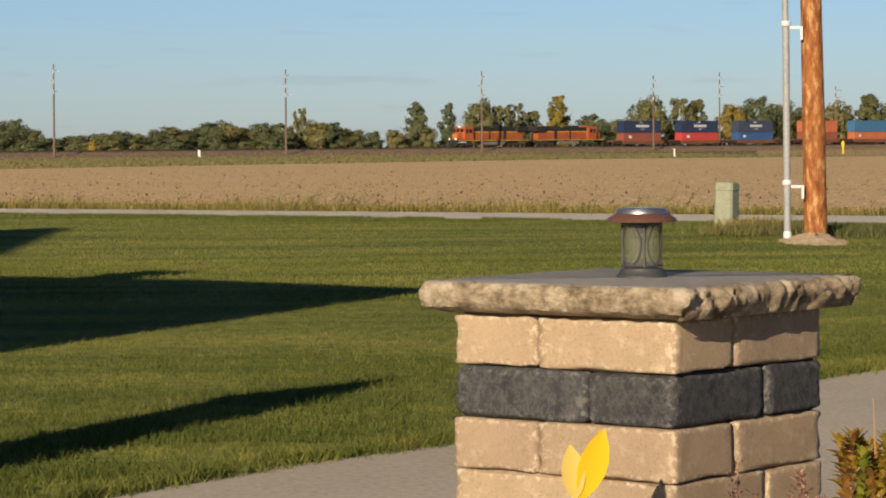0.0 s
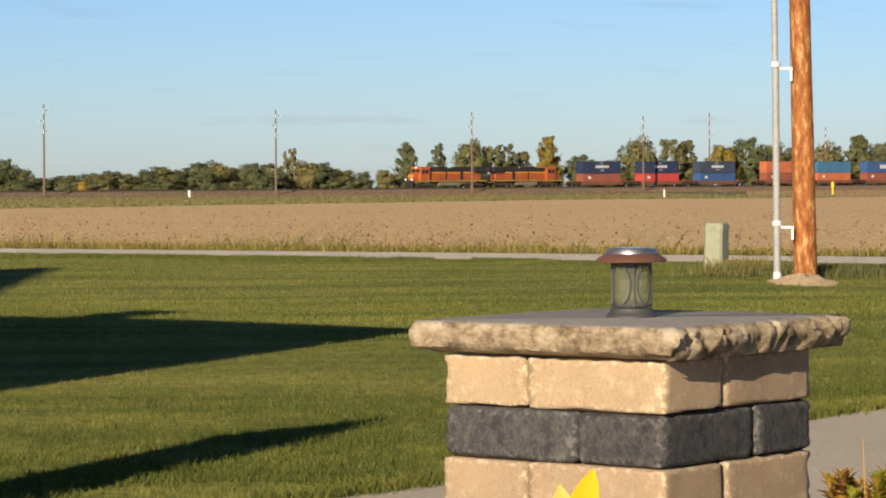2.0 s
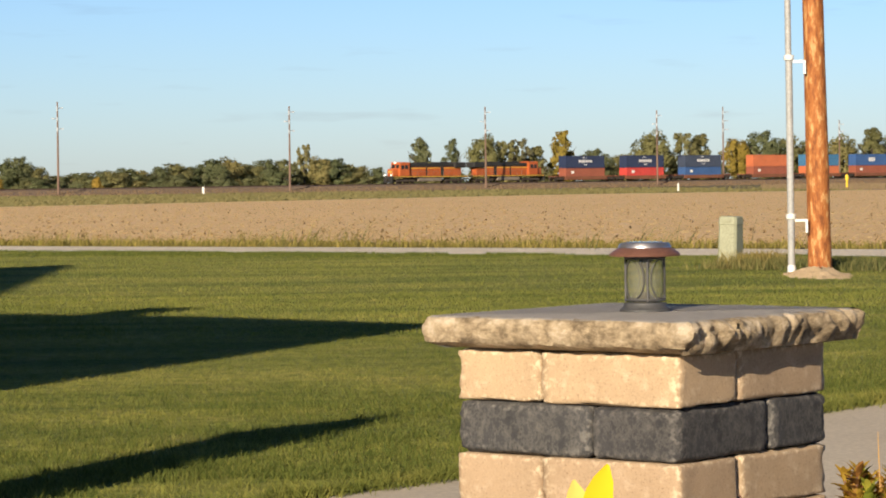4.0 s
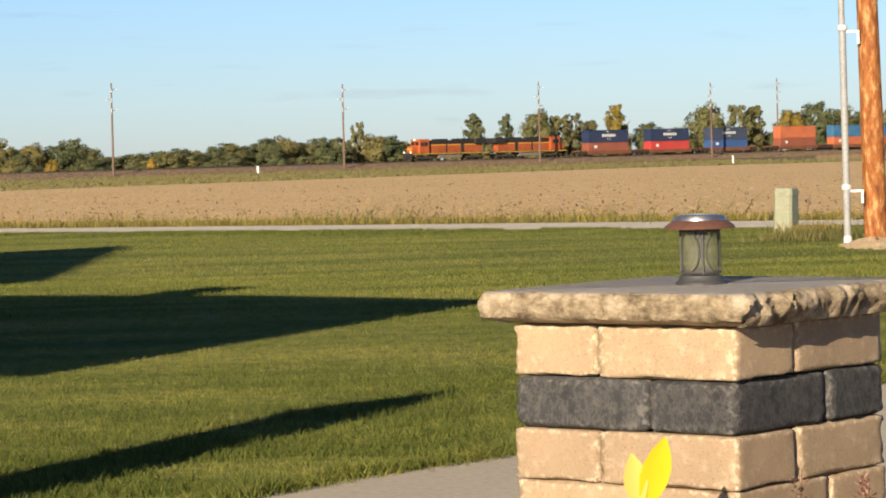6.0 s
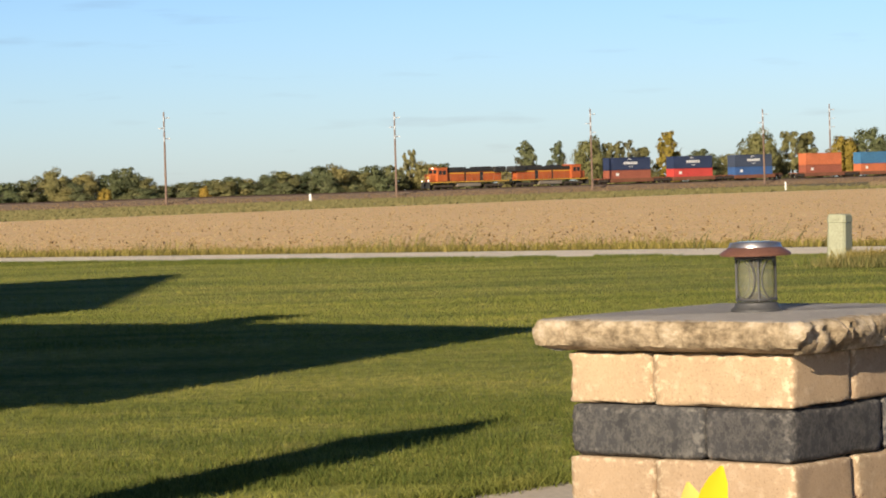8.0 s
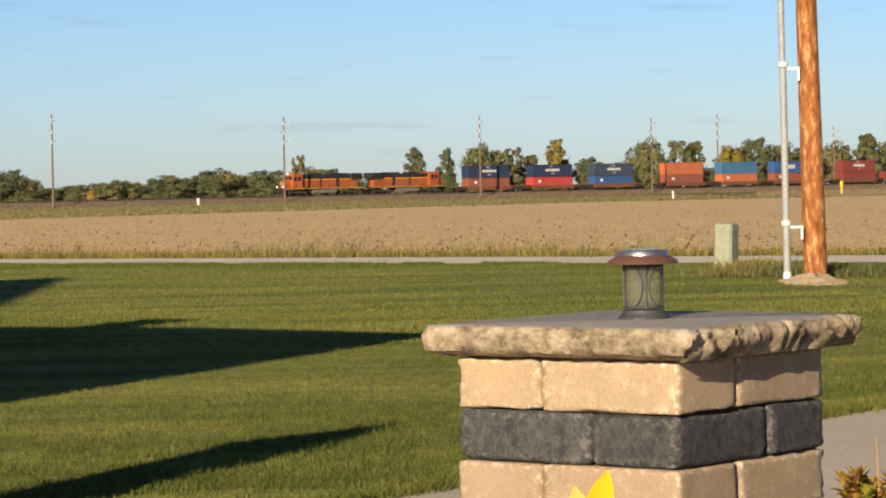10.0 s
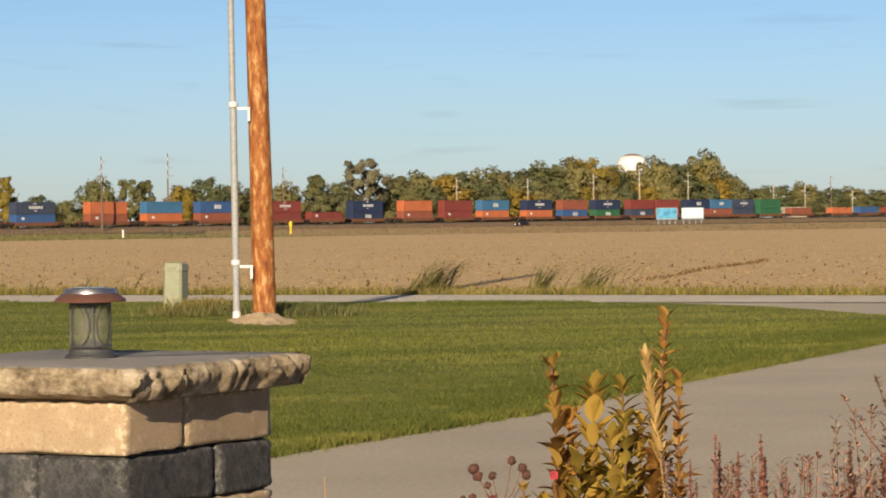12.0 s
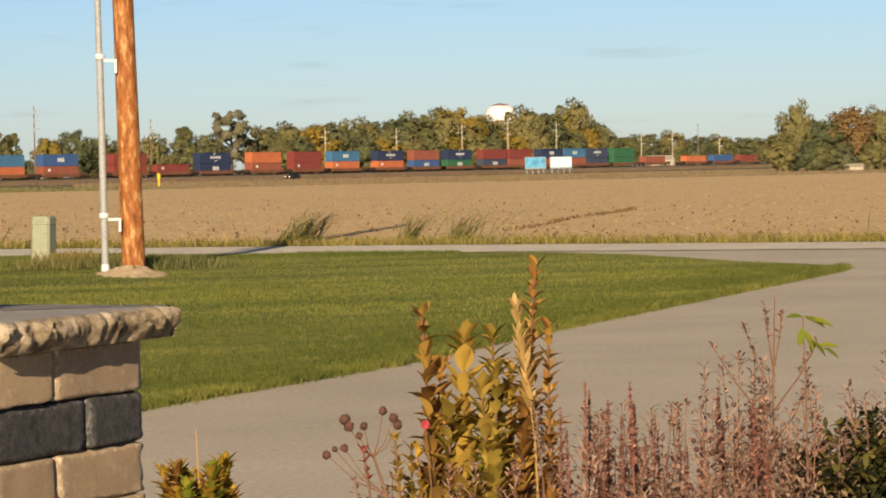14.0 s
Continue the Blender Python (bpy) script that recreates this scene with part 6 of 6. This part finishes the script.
def pink_spikes():
    """Dense tapering dusty pink flower spikes that have gone over."""
    rnd = random.Random(41)
    for x, z, r in ((1.721, 0.885, 0.011), (1.789, 0.86, 0.012), (1.552, 0.90, 0.009), (1.56, 0.86, 0.012), (1.688, 0.80, 0.010), (1.467, 0.905, 0.006), (1.475, 0.89, 0.006), (1.51, 0.87, 0.008), (1.60, 0.84, 0.007), (1.645, 0.83, 0.006),
                    (1.535, 0.84, 0.009), (1.755, 0.83, 0.008), (1.81, 0.81, 0.009), (1.73, 0.82, 0.010), (1.50, 0.81, 0.008), (1.42, 0.86, 0.006), (1.43, 0.82, 0.008), (1.58, 0.80, 0.009), (1.66, 0.78, 0.008)):
        p = tagged(empty("dry_flower_spike"), "dense tapering dusty pink flower spike gone dry", "dry plant", "pink flower spikes")
        y = rnd.uniform(4.86, 5.12)
        lean = rnd.uniform(-0.03, 0.03)
        foot, top = Vector((x - lean, y, 0.02)), Vector((x * y / 5.0, y, 1.3 + (z - 1.3) * y / 5.0))
        foot.x = top.x - lean
        part("stem", tube(bmesh.new(), [foot, foot.lerp(top, 0.7), top], [0.003, 0.002, 0.001], 5), M["stem"], p)
        bm = bmesh.new()
        long = rnd.uniform(0.13, 0.20)
        for k in range(150):
            u = rnd.random()
            c = top + (foot - top).normalized() * long * u
            rr = r * (0.15 + 0.85 * u)
            a = rnd.uniform(0, 6.28)
            leaf_into(bm, c, Vector((math.cos(a), math.sin(a), rnd.uniform(0.5, 1.6))), Vector((0, 0, 1)), rr * rnd.uniform(1.2, 2.2), 0.009, 0.3, 0.2)
        tagged(part("flower_spike", bm, M["pink"], p), kind="stuff")


def pink_flower():
    p = tagged(empty("pink_flower"), "small bright pink flower among the shrub leaves", "flower")
    c = Vector((1.150, 4.93, 0.846))
    part("stem", tube(bmesh.new(), [(1.20, 4.99, 0.02), (1.18, 4.97, 0.6), tuple(c)], [0.003, 0.002, 0.0012], 5), M["stem"], p)
    for k in range(9):
        a = 0.7 * k
        bm = bmesh.new()
        leaf_into(bm, c, Vector((math.cos(a), -0.3, math.sin(a))), Vector((0, -1, 0.2)), 0.009, 0.007, 0.3, 0.2)
        part("petal", bm, M["petal"], p)


def red_leaf_stem():
    rnd = random.Random(23)
    p = tagged(empty("red_leaf_sprig"), "sprig with dull red and olive autumn leaves by the seed heads", "sprig")
    leafy_stem(p, (1.08, 4.94, 0.02), (1.04, 4.94, 0.80), rnd, M["leaf_red"], 0.73, 0.02, 0.032)
    leafy_stem(p, (1.10, 4.94, 0.02), (1.095, 4.93, 0.82), rnd, M["leaf_gold"], 0.66, 0.02, 0.036)
    leafy_stem(p, (1.13, 4.95, 0.02), (1.135, 4.93, 0.80), rnd, M["leaf_small"], 0.62, 0.02, 0.036)


def red_branches():
    rnd = random.Random(3)
    p = tagged(empty("branching_stalk"), "dry reddish branching stalk with seed clusters", "dry plant")
    foot, top = Vector((1.83, 5.0, 0.02)), Vector((1.835, 5.0, 1.05))
    part("stem", tube(bmesh.new(), [foot, foot.lerp(top, 0.7) + Vector((-0.008, 0, 0)), top], [0.004, 0.003, 0.001], 6), M["stem"], p)
    for z, dx, dz in ((0.80, -0.13, 0.17), (0.86, -0.06, 0.14), (0.84, 0.09, 0.12), (0.90, -0.02, 0.14), (0.78, 0.07, 0.10), (0.92, 0.02, 0.10), (0.76, -0.06, 0.08)):
        s = Vector((1.832, 5.0, z))
        e = s + Vector((dx, rnd.uniform(-0.03, 0.03), dz))
        part("branch", tube(bmesh.new(), [s, s.lerp(e, 0.6) + Vector((0, 0, -0.01)), e], [0.0022, 0.0016, 0.0008], 5), M["stem"], p)
        bm = bmesh.new()
        for q in range(26):
            c = s.lerp(e, rnd.uniform(0.5, 1.0))
            leaf_into(bm, c, Vector((rnd.uniform(-1, 1), rnd.uniform(-1, 1), rnd.uniform(0, 1.4))), Vector((0, 0, 1)), rnd.uniform(0.007, 0.016), 0.006)
        tagged(part("seed_spray", bm, M["mauve"], p), kind="stuff")
    p = tagged(empty("green_sprig"), "sprig with a few bright yellow-green leaves", "sprig")
    part("stem", tube(bmesh.new(), [(1.90, 5.0, 0.02), (1.893, 5.0, 0.85), (1.89, 5.0, 1.01)], [0.003, 0.002, 0.001], 5), M["stem"], p)
    bm = bmesh.new()
    for bx, bz, wx, wz, l in ((1.89, 1.01, -0.7, 0.15, 0.035), (1.892, 1.01, 0.8, -0.25, 0.045), (1.90, 1.005, 1, -0.1, 0.05), (1.89, 0.985, 0.6, -0.9, 0.045), (1.905, 0.965, 0.8, -0.6, 0.04), (1.92, 0.955, 0.9, 0.1, 0.04), (1.89, 0.99, -0.3, -0.9, 0.035), (1.93, 0.95, 0.9, -0.4, 0.035)):
        leaf_into(bm, Vector((bx, 5.0, bz)), Vector((wx, -0.2, wz)), Vector((0, -0.5, 1)), l, l * 0.45, 0.25, 0.25)
    smooth(part("leaves", bm, M["leaf_lime"], p), 60)


def tall_stalks():
    rnd = random.Random(6)
    for pts in ([(2.05, 5.0, 0.02), (2.06, 5.0, 0.86), (2.072, 5.0, 1.0), (2.095, 5.0, 1.125)], [(2.13, 5.0, 0.02), (2.128, 5.0, 0.95), (2.138, 5.0, 1.10), (2.155, 5.0, 1.225)], [(2.10, 5.02, 0.02), (2.10, 5.02, 0.8), (2.11, 5.02, 1.02)], [(2.19, 5.0, 0.02), (2.18, 5.0, 0.9), (2.17, 5.0, 1.06)]):
        pts = [Vector(q) + Vector((0.10, 0, 0)) for q in pts]
        p = tagged(empty("tall_seed_stalk"), "tall thin green-brown stalk lined with small seeds", "dry plant", "tall seed stalks")
        part("stem", tube(bmesh.new(), pts, [0.0028, 0.0019, 0.0012, 0.0006][:len(pts)], 5), M["stem"], p)
        bm = bmesh.new()
        for k in range(110):
            i = rnd.randint(max(1, len(pts) - 3), len(pts) - 2)
            c = pts[i].lerp(pts[i + 1], rnd.random())
            a = rnd.uniform(0, 6.28)
            leaf_into(bm, c, Vector((math.cos(a), math.sin(a), 1.2)), Vector((0, 0, 1)), rnd.uniform(0.006, 0.014), 0.005)
        tagged(part("seed_lining", bm, M["seed_green"], p), kind="stuff")


def dark_bush():
    rnd = random.Random(17)
    p = tagged(empty("green_bush"), "low bush with shade-darkened green leaves and dry stems", "bush")
    for k in range(12):
        x, y = 1.95 + 0.045 * k, rnd.uniform(4.9, 5.15)
        part("stem", tube(bmesh.new(), [(x, y, 0.02), (x + rnd.uniform(-0.03, 0.03), y, 0.66 + 0.02 * k)], [0.004, 0.002], 5), M["stem"], p)
    bm = bmesh.new()
    lighter = bmesh.new()
    for k in range(10500):
        x = rnd.uniform(1.90, 2.55)
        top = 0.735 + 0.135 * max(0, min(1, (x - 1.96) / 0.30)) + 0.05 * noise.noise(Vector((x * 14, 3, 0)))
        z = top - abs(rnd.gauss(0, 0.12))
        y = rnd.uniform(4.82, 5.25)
        # lighter leaf colour gathers at the lit top, the shaded foot stays dark
        is_lighter = rnd.random() < (0.55 if z > top - 0.05 else 0.07)
        leaf_into(lighter if is_lighter else bm, Vector((x, y, z)), Vector((rnd.uniform(-1, 1), rnd.uniform(-1, 1), rnd.uniform(-0.3, 1))), Vector((0, 0, 1)), rnd.uniform(0.016, 0.032), rnd.uniform(0.009, 0.016), 0.2, 0.25)
    smooth(part("leaves", bm, M["leaf_shaded"], p), 60)
    smooth(part("fading_leaves", lighter, M["leaf_lighter"], p, "lighter olive and brown leaves"), 60)
    # dense base growth under the perennials
    bm = bmesh.new()
    for k in range(2600):
        x = rnd.uniform(1.10, 2.0)
        z = 0.70 + 0.05 * noise.noise(Vector((x * 9, 0, 0))) - abs(rnd.gauss(0, 0.06))
        leaf_into(bm, Vector((x, rnd.uniform(4.85, 5.2), z)), Vector((rnd.uniform(-1, 1), rnd.uniform(-1, 1), rnd.uniform(0, 1.4))), Vector((0, 0, 1)), rnd.uniform(0.010, 0.026), rnd.uniform(0.005, 0.010), 0.2, 0.25)
    q = tagged(part("dry_undergrowth", bm, M["mauve"]), "tangle of dry mauve leaves and capsules", "undergrowth", kind="stuff")


shrub()
yellow_leaves()
plume()
seed_plant()
spikes()
pink_spikes()
pink_flower()
red_leaf_stem()
red_branches()
tall_stalks()
dark_bush()


# ---- motion ----
def motions():
    shift = [(0.0, 0.0), (3.75, -18.4), (7.5, -36.4), (11.0, -52.1), (12.5, -58.6), (14.0, -65.0)]
    for ob, s, z, turn in MOVERS:
        rows = []
        for t, ds in shift:
            p = track(s + ds, 0, RAIL + z)
            rows.append((t, pose(p.x, p.y, p.z, 0, 0, HEAD + turn)))
        walk(ob, rows)
    rows = []
    for t, s in ((0.0, 475.0), (5.5, 358.0), (11.0, 241.0), (12.5, 209.8), (14.0, 178.0)):
        p = track(s, 24.0, -0.5)
        rows.append((t, pose(p.x, p.y, p.z, 0, 0, HEAD)))
    walk(CAR, rows)


motions()
